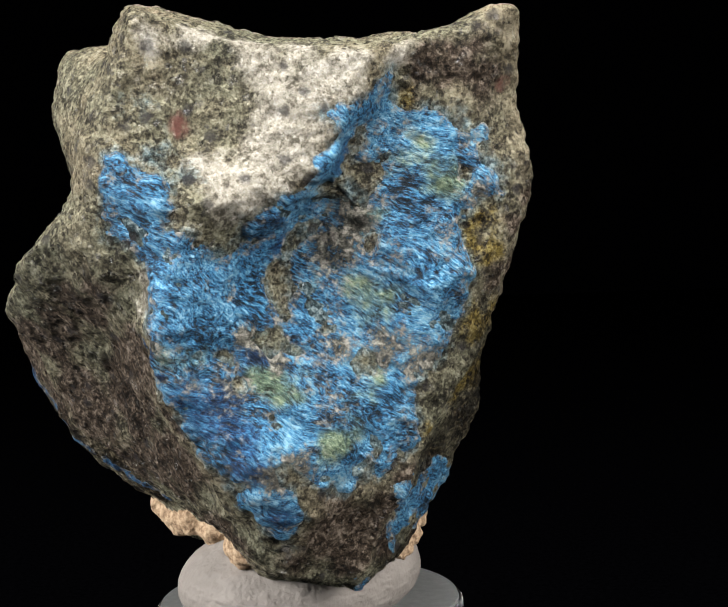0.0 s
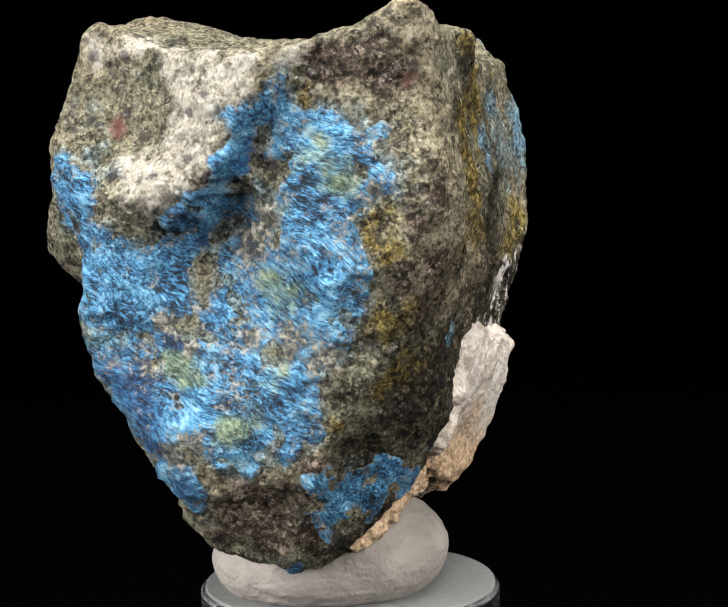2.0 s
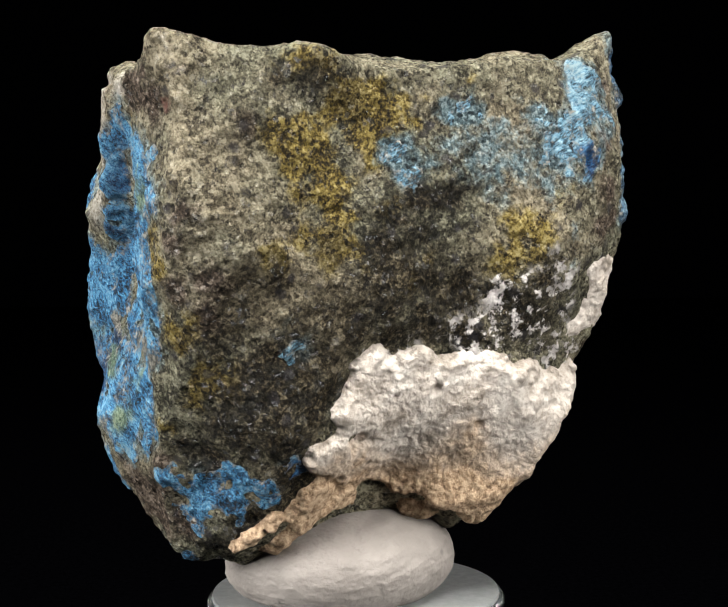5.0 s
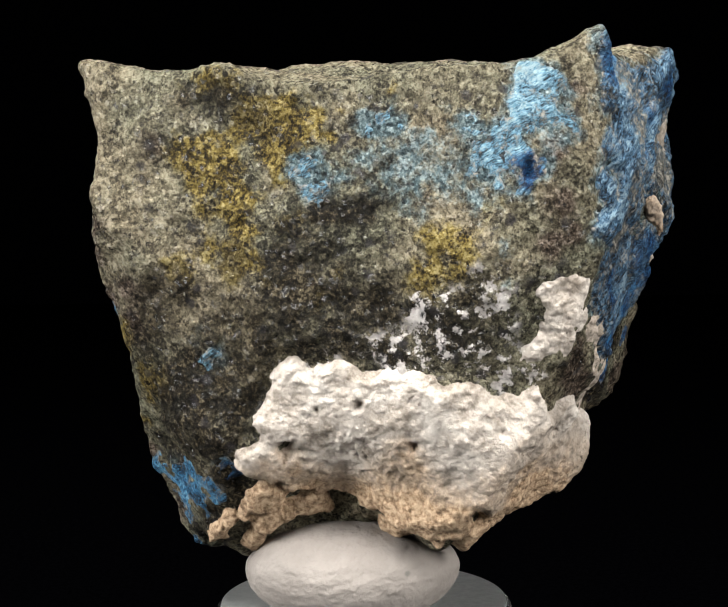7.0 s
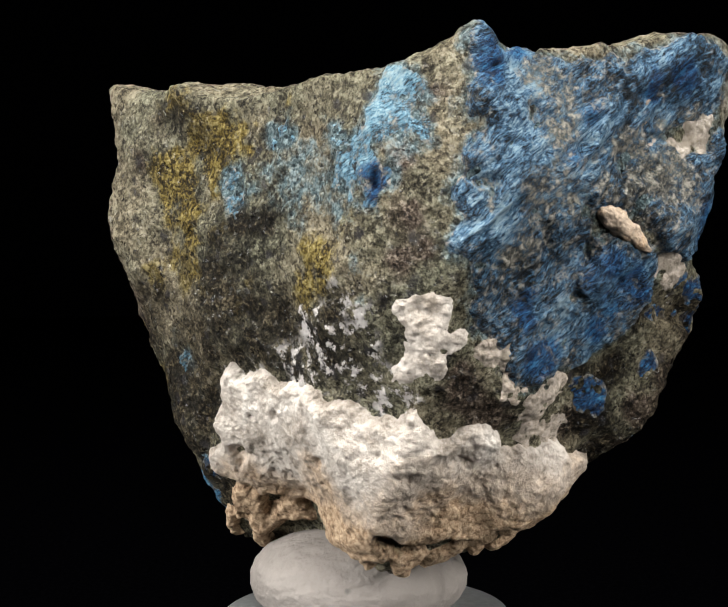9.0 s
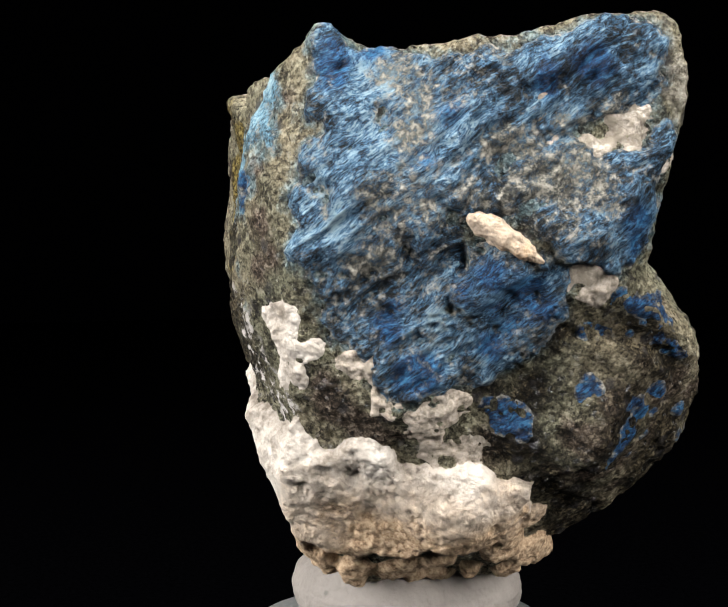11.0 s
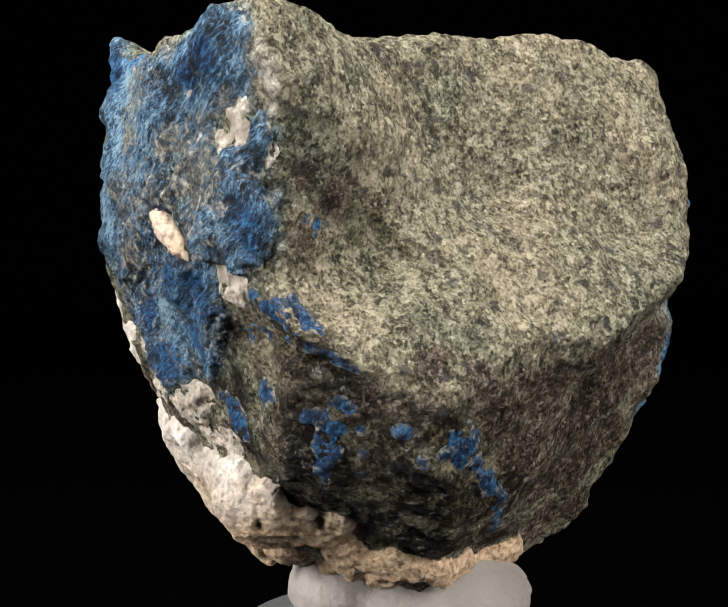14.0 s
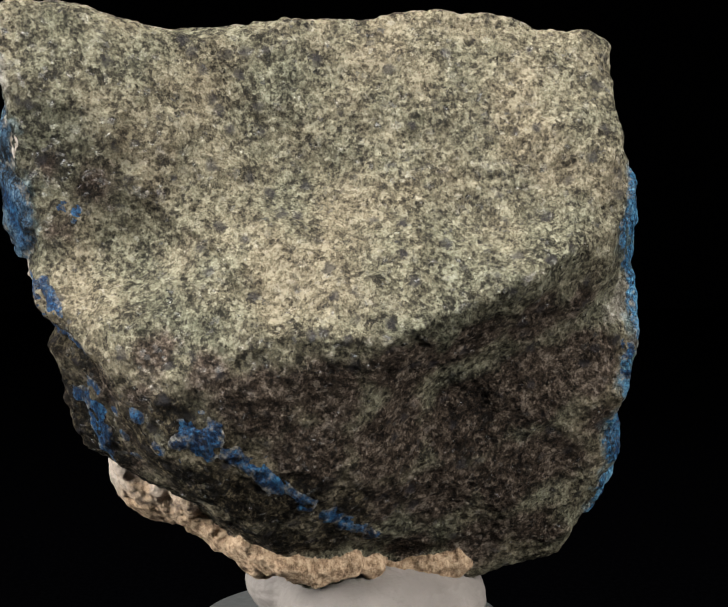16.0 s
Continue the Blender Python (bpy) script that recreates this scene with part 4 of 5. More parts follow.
def zone(nodes, links, name, noise, ragged=0.8, sharp=2.5):
    """A colour zone stored on the mesh, with its edge broken up by a fine noise."""
    a = nodes.new("ShaderNodeAttribute")
    a.attribute_name = name
    n = maths(nodes, links, "MULTIPLY", maths(nodes, links, "SUBTRACT", noise, 0.5), ragged)
    s = maths(nodes, links, "ADD", a.outputs["Fac"], n)
    s = maths(nodes, links, "SUBTRACT", s, 0.5)
    s = maths(nodes, links, "MULTIPLY", s, sharp)
    s = maths(nodes, links, "ADD", s, 0.5, clamp=True)
    return maths(nodes, links, "MULTIPLY", s, maths(nodes, links, "MULTIPLY", a.outputs["Fac"], 4.0, clamp=True), clamp=True)


def bumped(nodes, links, shader, *layers):
    last = None
    for height, strength, depth in layers:
        b = nodes.new("ShaderNodeBump")
        b.inputs["Strength"].default_value, b.inputs["Distance"].default_value = strength, depth
        links.new(height, b.inputs["Height"])
        if last:
            links.new(last, b.inputs["Normal"])
        last = b.outputs["Normal"]
    links.new(last, shader.inputs["Normal"])


def host_material():
    m, nodes, links, shader = material("granular_host_rock")
    where = nodes.new("ShaderNodeTexCoord").outputs["Object"]
    wobble = texture(nodes, links, where, "noise", 1500, 3)
    where2 = nodes.new("ShaderNodeVectorMath")
    where2.operation = "MULTIPLY_ADD"
    links.new(wobble.outputs["Color"], where2.inputs[0])
    where2.inputs[1].default_value = (0.0009, 0.0009, 0.0009)
    links.new(where, where2.inputs[2])
    grain = texture(nodes, links, where2.outputs[0], "voronoi", 2200)
    fine = texture(nodes, links, where, "noise", 3200, 5, 0.75)
    coarse = texture(nodes, links, where, "noise", 520, 6, 0.72)
    broad = texture(nodes, links, where, "noise", 90, 4, 0.6)
    cell = nodes.new("ShaderNodeSeparateColor")
    links.new(grain.outputs["Color"], cell.inputs[0])
    tone = maths(nodes, links, "ADD", maths(nodes, links, "MULTIPLY", cell.outputs[0], 0.15),
                 maths(nodes, links, "ADD", maths(nodes, links, "MULTIPLY", coarse.outputs[0], 0.50),
                       maths(nodes, links, "MULTIPLY", fine.outputs[0], 0.72)))
    tone = maths(nodes, links, "ADD", tone, maths(nodes, links, "MULTIPLY", maths(nodes, links, "SUBTRACT", broad.outputs[0], 0.5), 0.22))
    tone = maths(nodes, links, "ADD", maths(nodes, links, "MULTIPLY", maths(nodes, links, "SUBTRACT", tone, 0.685), 1.08), 0.495)

    def stone(*stops):
        r = ramp(nodes, [(at, c) for at, c in zip((0.36, 0.432, 0.49, 0.555, 0.65), stops)])
        links.new(tone, r.inputs[0])
        return r.outputs[0]

    base = stone((0.020, 0.018, 0.014), (0.080, 0.071, 0.054), (0.15, 0.137, 0.103), (0.24, 0.222, 0.17), (0.38, 0.358, 0.292))
    tint = ramp(nodes, [(0.38, (0.93, 0.99, 0.90)), (0.62, (1.0, 0.93, 0.82))])
    links.new(broad.outputs[0], tint.inputs[0])
    colour = mix(nodes, links, 1.0, base, tint.outputs[0], "MULTIPLY")
    pale = stone((0.15, 0.135, 0.105), (0.30, 0.275, 0.225), (0.39, 0.362, 0.305), (0.46, 0.428, 0.365), (0.62, 0.59, 0.535))
    colour = mix(nodes, links, zone(nodes, links, "pale", coarse.outputs[0], 2.0, 1.5), colour, pale)
    # brown stone, darkened further to paint in the lower flank's shade
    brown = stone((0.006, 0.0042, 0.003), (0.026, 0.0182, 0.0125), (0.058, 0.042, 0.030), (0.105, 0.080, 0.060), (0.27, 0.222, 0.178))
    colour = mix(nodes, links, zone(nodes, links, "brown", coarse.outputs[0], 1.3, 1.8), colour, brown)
    gold = stone((0.008, 0.006, 0.003), (0.045, 0.032, 0.010), (0.125, 0.090, 0.022), (0.23, 0.175, 0.05), (0.38, 0.315, 0.14))
    colour = mix(nodes, links, zone(nodes, links, "gold", coarse.outputs[0], 2.8, 1.8), colour, gold)
    teal = stone((0.008, 0.014, 0.018), (0.030, 0.050, 0.058), (0.065, 0.10, 0.11), (0.12, 0.17, 0.185), (0.30, 0.38, 0.39))
    colour = mix(nodes, links, zone(nodes, links, "teal", coarse.outputs[0], 2.0, 2.2), colour, teal)
    # dark rock; below the bulge this colour also stands in for shade
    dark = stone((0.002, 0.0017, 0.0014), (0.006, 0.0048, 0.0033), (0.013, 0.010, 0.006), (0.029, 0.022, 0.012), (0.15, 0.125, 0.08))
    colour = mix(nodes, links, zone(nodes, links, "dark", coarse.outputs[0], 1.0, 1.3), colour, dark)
    blotch = texture(nodes, links, where2.outputs[0], "voronoi", 620)
    odd = nodes.new("ShaderNodeSeparateColor")
    links.new(blotch.outputs["Color"], odd.inputs[0])
    fleck = maths(nodes, links, "MULTIPLY", maths(nodes, links, "GREATER_THAN", odd.outputs[0], 0.80),
                  maths(nodes, links, "MULTIPLY", maths(nodes, links, "SUBTRACT", 0.42, blotch.outputs["Distance"]), 5.0, clamp=True))
    colour = mix(nodes, links, maths(nodes, links, "MULTIPLY", fleck, 0.7), colour, (0.030, 0.028, 0.032))
    chalk = nodes.new("ShaderNodeAttribute")
    chalk.attribute_name = "specks"
    spots = maths(nodes, links, "MULTIPLY", maths(nodes, links, "SUBTRACT", texture(nodes, links, where, "noise", 620, 5, 0.7).outputs[0], 0.52), 16.0, clamp=True)
    colour = mix(nodes, links, maths(nodes, links, "MULTIPLY", spots, chalk.outputs["Fac"]), colour, (0.74, 0.70, 0.68))
    colour = mix(nodes, links, zone(nodes, links, "red", coarse.outputs[0], 3.0, 1.2), colour, (0.19, 0.085, 0.070))
    links.new(colour, shader.inputs["Base Color"])
    shine = ramp(nodes, [(0.86, (0.75, 0.75, 0.75)), (0.90, (0.25, 0.25, 0.25))])
    links.new(cell.outputs[1], shine.inputs[0])
    links.new(shine.outputs[0], shader.inputs["Roughness"])
    glint = ramp(nodes, [(0.86, (0.12, 0.12, 0.12)), (0.90, (0.8, 0.8, 0.8))])
    links.new(cell.outputs[1], glint.inputs[0])
    links.new(glint.outputs[0], shader.inputs["Specular IOR Level"])
    bumped(nodes, links, shader, (coarse.outputs[0], 0.85, 0.0018), (grain.outputs["Distance"], 0.3, 0.0002), (fine.outputs[0], 1.0, 0.0006))
    return m


def blue_material(name, turn, light, shades):
    """Fibrous blue mineral whose fibres run along the turned x axis."""
    m, nodes, links, shader = material(name)
    where = nodes.new("ShaderNodeTexCoord").outputs["Object"]
    bend = texture(nodes, links, where, "noise", 110, 3)
    curl = nodes.new("ShaderNodeVectorMath")
    curl.operation = "MULTIPLY_ADD"
    links.new(bend.outputs["Color"], curl.inputs[0])
    curl.inputs[1].default_value = (0.0035, 0.0035, 0.0035)
    links.new(where, curl.inputs[2])
    spin = nodes.new("ShaderNodeMapping")
    spin.inputs["Rotation"].default_value = tuple(radians(a) for a in turn)
    spin.vector_type = "TEXTURE"
    spin.inputs["Scale"].default_value = (5.0, 1.0, 1.0)
    links.new(curl.outputs[0], spin.inputs["Vector"])
    fibre = texture(nodes, links, spin.outputs[0], "noise", 3400, 5, 0.75)
    hair = texture(nodes, links, spin.outputs[0], "noise", 11000, 3, 0.6)
    coarse = texture(nodes, links, curl.outputs[0], "noise", 420, 6, 0.75)
    grit = texture(nodes, links, where, "noise", 1500, 5, 0.7)
    tone = maths(nodes, links, "ADD", maths(nodes, links, "MULTIPLY", fibre.outputs[0], 0.72),
                 maths(nodes, links, "ADD", maths(nodes, links, "MULTIPLY", coarse.outputs[0], 0.48), maths(nodes, links, "MULTIPLY", hair.outputs[0], 0.35)))
    drift = texture(nodes, links, curl.outputs[0], "noise", 110, 4, 0.6)
    tone = maths(nodes, links, "ADD", tone, maths(nodes, links, "MULTIPLY", maths(nodes, links, "SUBTRACT", drift.outputs[0], 0.5), 0.35))
    tone = maths(nodes, links, "SUBTRACT", tone, 0.275 - light)
    base = ramp(nodes, list(zip((0.395, 0.44, 0.485, 0.535, 0.62), shades)))
    links.new(tone, base.inputs[0])
    colour = base.outputs[0]
    # dark blue of the mineral, also used as painted shade in crevice and pit
    deep = ramp(nodes, [(0.38, (0.003, 0.006, 0.014)), (0.46, (0.008, 0.025, 0.072)), (0.53, (0.016, 0.075, 0.19)), (0.64, (0.06, 0.22, 0.42))])
    links.new(tone, deep.inputs[0])
    colour = mix(nodes, links, zone(nodes, links, "deep", coarse.outputs[0], 1.4, 2.0), colour, deep.outputs[0])
    green = ramp(nodes, [(0.36, (0.02, 0.03, 0.02)), (0.47, (0.10, 0.155, 0.11)), (0.57, (0.24, 0.31, 0.20)), (0.7, (0.45, 0.52, 0.42))])
    links.new(tone, green.inputs[0])
    colour = mix(nodes, links, zone(nodes, links, "green", coarse.outputs[0], 2.6, 1.2), colour, green.outputs[0])
    rock = ramp(nodes, [(0.38, (0.012, 0.012, 0.011)), (0.5, (0.11, 0.106, 0.088)), (0.64, (0.40, 0.38, 0.33))])
    links.new(grit.outputs[0], rock.inputs[0])
    colour = mix(nodes, links, zone(nodes, links, "bare", grit.outputs[0], 2.4, 1.7), colour, rock.outputs[0])
    links.new(colour, shader.inputs["Base Color"])
    shader.inputs["Roughness"].default_value = 0.55
    shader.inputs["Specular IOR Level"].default_value = 0.18
    bumped(nodes, links, shader, (coarse.outputs[0], 0.8, 0.0016), (fibre.outputs[0], 1.0, 0.0010), (hair.outputs[0], 0.5, 0.00015))
    return m


def chalk_material():
    m, nodes, links, shader = material("chalky_white_crust")
    where = nodes.new("ShaderNodeTexCoord").outputs["Object"]
    coarse = texture(nodes, links, where, "noise", 260, 6, 0.7)
    fine = texture(nodes, links, where, "noise", 1700, 5, 0.7)
    pore = texture(nodes, links, where, "voronoi", 900)
    white = ramp(nodes, [(0.36, (0.20, 0.168, 0.135)), (0.45, (0.38, 0.335, 0.29)), (0.53, (0.50, 0.45, 0.40)), (0.64, (0.66, 0.615, 0.56))])
    links.new(coarse.outputs[0], white.inputs[0])
    tan = ramp(nodes, [(0.36, (0.15, 0.095, 0.055)), (0.48, (0.34, 0.23, 0.14)), (0.6, (0.52, 0.385, 0.255))])
    links.new(fine.outputs[0], tan.inputs[0])
    colour = mix(nodes, links, zone(nodes, links, "tan", coarse.outputs[0], 1.6, 1.5), white.outputs[0], tan.outputs[0])
    grey = mix(nodes, links, zone(nodes, links, "bare", fine.outputs[0], 2.2, 3.0), colour, (0.22, 0.19, 0.15))
    links.new(grey, shader.inputs["Base Color"])
    shader.inputs["Roughness"].default_value = 0.9
    bumped(nodes, links, shader, (coarse.outputs[0], 0.25, 0.0008), (fine.outputs[0], 0.9, 0.0006), (pore.outputs["Distance"], 0.25, 0.0002))
    return m


def putty_material():
    m, nodes, links, shader = material("grey_putty")
    where = nodes.new("ShaderNodeTexCoord").outputs["Object"]
    coarse = texture(nodes, links, where, "noise", 150, 4, 0.6)
    fine = texture(nodes, links, where, "noise", 1400, 4, 0.6)
    spots = texture(nodes, links, where, "noise", 420, 2, 0.5)
    base = ramp(nodes, [(0.3, (0.165, 0.147, 0.133)), (0.7, (0.24, 0.217, 0.198))])
    links.new(coarse.outputs[0], base.inputs[0])
    dirt = maths(nodes, links, "MULTIPLY", maths(nodes, links, "SUBTRACT", spots.outputs[0], 0.74), 12.0, clamp=True)
    colour = mix(nodes, links, dirt, base.outputs[0], (0.16, 0.15, 0.13))
    colour = mix(nodes, links, zone(nodes, links, "dirt", fine.outputs[0], 1.5, 2.0), colour, (0.13, 0.12, 0.11))
    links.new(colour, shader.inputs["Base Color"])
    shader.inputs["Roughness"].default_value = 0.75
    bumped(nodes, links, shader, (coarse.outputs[0], 0.5, 0.0015), (fine.outputs[0], 0.7, 0.0003))
    return m


def acrylic_material(name, rough):
    m, nodes, links, shader = material(name)
    where = nodes.new("ShaderNodeTexCoord").outputs["Object"]
    scratch = texture(nodes, links, where, "noise", 900, 4, 0.7)
    r = ramp(nodes, [(0.35, (rough * 0.7,) * 3), (0.7, (rough * 1.3,) * 3)])
    links.new(scratch.outputs[0], r.inputs[0])
    links.new(r.outputs[0], shader.inputs["Roughness"])
    shader.inputs["Base Color"].default_value = (0.96, 0.97, 0.97, 1)
    shader.inputs["Transmission Weight"].default_value = 1.0
    shader.inputs["IOR"].default_value = 1.49
    return m


def black_material():
    m, nodes, links, shader = material("black_cloth")
    weave = texture(nodes, links, nodes.new("ShaderNodeTexCoord").outputs["Object"], "noise", 900, 3)
    base = ramp(nodes, [(0.3, (0.0002, 0.0002, 0.0003)), (0.7, (0.0005, 0.0005, 0.0007))])
    links.new(weave.outputs[0], base.inputs[0])
    links.new(base.outputs[0], shader.inputs["Base Color"])
    shader.inputs["Roughness"].default_value = 1.0
    shader.inputs["Specular IOR Level"].default_value = 0.0
    return m


HOST, CHALK, PUTTY, BLACK = host_material(), chalk_material(), putty_material(), black_material()
BRIGHT = ((0.008, 0.015, 0.024), (0.020, 0.062, 0.122), (0.032, 0.150, 0.315), (0.080, 0.285, 0.50), (0.28, 0.52, 0.67))
SLATE = ((0.004, 0.006, 0.008), (0.013, 0.025, 0.040), (0.027, 0.068, 0.124), (0.066, 0.154, 0.262), (0.27, 0.39, 0.47))
SKY = ((0.010, 0.018, 0.024), (0.04, 0.085, 0.115), (0.09, 0.20, 0.29), (0.17, 0.34, 0.46), (0.40, 0.56, 0.62))
BLUE_FRONT = blue_material("fibrous_blue_front", (0, 25, 0), -0.006, BRIGHT)
BLUE_BACK = blue_material("fibrous_blue_back", (0, 35, 0), -0.005, SLATE)
BLUE_SIDE = blue_material("fibrous_blue_side", (0, -32, 119), 0.01, SKY)

# ---------------------------------------------------------------- the dark surroundings


def slab(name, lo, hi, label):
    bm = bmesh.new()
    bmesh.ops.create_cube(bm, size=1)
    for v in bm.verts:
        v.co = [lo[i] + (v.co[i] + 0.5) * (hi[i] - lo[i]) for i in range(3)]
    me = bpy.data.meshes.new(name)
    bm.to_mesh(me)
    bm.free()
    me.materials.append(BLACK)
    return tagged(new(name, me), label, "backdrop", kind="structure")


slab("floor", (-0.9, -0.9, -0.02), (0.9, 0.9, 0.0), "matt black cloth-covered table under the stand")
slab("backdrop", (-0.9, 0.88, 0.0), (0.9, 0.9, 1.0), "plain black cloth backdrop behind the rock")
slab("wall_west", (-0.9, -0.88, 0.0), (-0.88, 0.88, 1.0), "unlit black side of the studio")
slab("wall_east", (0.88, -0.88, 0.0), (0.9, 0.88, 1.0), "unlit black side of the studio")
slab("wall_south", (-0.9, -0.9, 0.0), (0.9, -0.88, 1.0), "unlit black side behind the camera")
slab("ceiling", (-0.9, -0.9, 1.0), (0.9, 0.9, 1.02), "unlit black ceiling of the studio")

# ---------------------------------------------------------------- the mineral specimen
LIFT = 0.06


def ball_grid(n):
    """A ball of six square grids: ways from its middle and the quads between them."""
    a = np.tan((np.arange(n + 1) / n * 2 - 1) * math.pi / 4)
    u, v = np.meshgrid(a, a, indexing="ij")
    one = np.ones_like(u)
    ways, quads, start = [], [], 0
    for side in ((one, u, v), (-one, v, u), (v, one, u), (u, -one, v), (u, v, one), (v, u, -one)):
        d = np.stack([s.ravel() for s in side], 1)
        ways.append(d / np.linalg.norm(d, axis=1)[:, None])
        k = start + np.arange((n + 1) ** 2).reshape(n + 1, n + 1)
        quads.append(np.stack([k[:-1, :-1], k[1:, :-1], k[1:, 1:], k[:-1, 1:]], -1).reshape(-1, 4))
        start += (n + 1) ** 2
    ways, quads = np.concatenate(ways), np.concatenate(quads)
    keys = np.round(ways * 1e6).astype(np.int64)
    _, first, back = np.unique(keys, axis=0, return_index=True, return_inverse=True)
    return ways[first], back.ravel()[quads]


def mesh_of(name, verts, quads, mat, zones=None):
    me = bpy.data.meshes.new(name)
    me.vertices.add(len(verts))
    me.vertices.foreach_set("co", np.asarray(verts, np.float32).ravel())
    me.loops.add(len(quads) * 4)
    me.loops.foreach_set("vertex_index", np.asarray(quads, np.int32).ravel())
    me.polygons.add(len(quads))
    me.polygons.foreach_set("loop_start", np.arange(0, len(quads) * 4, 4, dtype=np.int32))
    me.update(calc_edges=True)
    me.polygons.foreach_set("use_smooth", np.ones(len(quads), bool))
    me.materials.append(mat)
    for key, values in (zones or {}).items():
        me.attributes.new(key, "FLOAT", "POINT").data.foreach_set("value", np.asarray(values, np.float32))
    return me


def part(name, me, parent, label=""):
    ob = new(name, me)
    ob.parent = parent
    return tagged(ob, label)


WAYS, QUADS = ball_grid(300)
REACH = reach(WAYS)
RAW = HEART + WAYS * REACH[:, None]


def outward(p, quads):
    """Unit normals of a closed surface at its points."""
    n = np.cross(p[quads[:, 2]] - p[quads[:, 0]], p[quads[:, 3]] - p[quads[:, 1]])
    total = np.stack([sum(np.bincount(quads[:, k], n[:, i], len(p)) for k in range(4)) for i in range(3)], 1)
    total *= np.sign((total * WAYS).sum(1))[:, None]
    return total / np.linalg.norm(total, axis=1)[:, None]


NORMAL = outward(RAW, QUADS)

blue_front = spread(RAW, BLUE_FRONT_ONE, BLUE_FRONT_TWO, BLUE_FRONT_THREE, BLUE_FRONT_FOUR, BLUE_FRONT_FIVE, BLUE_FRONT_SIX, rough=0.75, size=2.2, seed=3) + 0.25
blue_foot = spread(RAW, BLUE_FOOT, rough=1.0, size=2.2, seed=4) + 0.3
blue_back = spread(RAW, BLUE_BACK_ONE, BLUE_BACK_TWO, BLUE_BACK_THREE, rough=0.9, size=2.4, seed=5) + 0.4
blue_side = spread(RAW, BLUE_SIDE_ONE, BLUE_SIDE_TWO, rough=1.0, size=2.2, seed=6) + 0.2
blue_flank = spread(RAW, BLUE_FLANK_ONE, BLUE_FLANK_TWO, BLUE_FLANK_THREE, rough=0.5, size=2.0, seed=7)
lump = spread(RAW, CHALK_LUMP_ONE, CHALK_LUMP_TWO, CHALK_LUMP_THREE, CHALK_LUMP_FOUR, CHALK_LUMP_FIVE, rough=0.55, size=2.0, seed=8) + 0.3
patch = spread(RAW, CHALK_PATCH, WHITE_STREAK, rough=1.0, size=2.2, seed=9) + 0.3
tan_edge = spread(RAW, TAN_CRUST, rough=1.3, size=2.6, seed=10) + 0.5


def beside(line):
    """Distance from a line of points on the rock, how far along it, and the side, seen from outside."""
    best, along, side = np.full(len(RAW), 99.0), np.zeros(len(RAW)), np.zeros(len(RAW))
    for i, (a, b) in enumerate(zip(line, line[1:])):
        a, b = np.array(a[:3]), np.array(b[:3])
        f = np.clip((RAW - a) @ (b - a) / ((b - a) @ (b - a)), 0, 1)
        off = RAW - a - f[:, None] * (b - a)
        d = np.sqrt((off ** 2).sum(1))
        near = d < best
        best = np.where(near, d, best)
        along = np.where(near, (i + f) / (len(line) - 1), along)
        side = np.where(near, np.sign(np.cross(b - a, a - HEART) @ off.T), side)
    return best, along, side


def step(line, deep, steep, wide, sign):
    """A crevice along a line: a steep wall on one side of it, a slow rise on the other."""
    d, along, side = beside(line)
    d = np.maximum(d + 0.35 * fractal(RAW, 2.4, 3, 17), 0)
    reach_to = np.where(side * sign > 0, steep, wide)
    return -deep * np.sin(math.pi * np.clip(0.12 + 0.8 * along, 0, 1)) * (1 - smooth(0, 1, d / reach_to))


# layers of relief: broad lumps, grains, and steps along the broken faces
steady = smooth(0.15, 0.65, (NORMAL * WAYS).sum(1))
relief = 0.32 * fractal(RAW, 6.0, 3, 11) + 0.20 * fractal(RAW, 1.9, 3, 12) * (0.35 + 0.65 * steady) + 0.14 * fractal(RAW, 0.75, 2, 13) * steady
crumbs = fractal(RAW, 1.3, 2, 15)
relief = relief + 0.25 * np.maximum(crumbs - 0.35, 0)
coat = smooth(0, 1.5, np.maximum(blue_front, blue_back))
chalky = smooth(-0.2, 1.0, lump)
height = relief * (1 - 0.5 * coat) * (1 - 0.65 * chalky) - 0.45 * smooth(0.0, 2.2, lump) - 0.2
height -= 0.7 * smooth(-3.5, -0.3, lump) * (1 - smooth(-0.2, 0.8, lump))
for x, y, z, r in PITS:
    away = ((RAW - np.array((x, y, z))) ** 2).sum(1)
    height -= 1.1 * r * np.exp(-2.2 * away / r ** 2)
height += step(CREVICE, 2.3, 3.4, 6.5, CREVICE_SIDE)
height += step(LEDGE, 1.3, 0.9, 4.0, LEDGE_SIDE) + step(FOLD, 1.0, 1.2, 3.0, LEDGE_SIDE) + step(FOLD_SHORT, 0.7, 0.8, 2.5, LEDGE_SIDE)
height -= 0.4 * np.exp(-((beside(CRACK)[0] + 0.15 * fractal(RAW, 1.5, 2, 16)) / 0.15) ** 2)


def zone_of(field, soft=1.6):
    return smooth(-soft, soft, field)


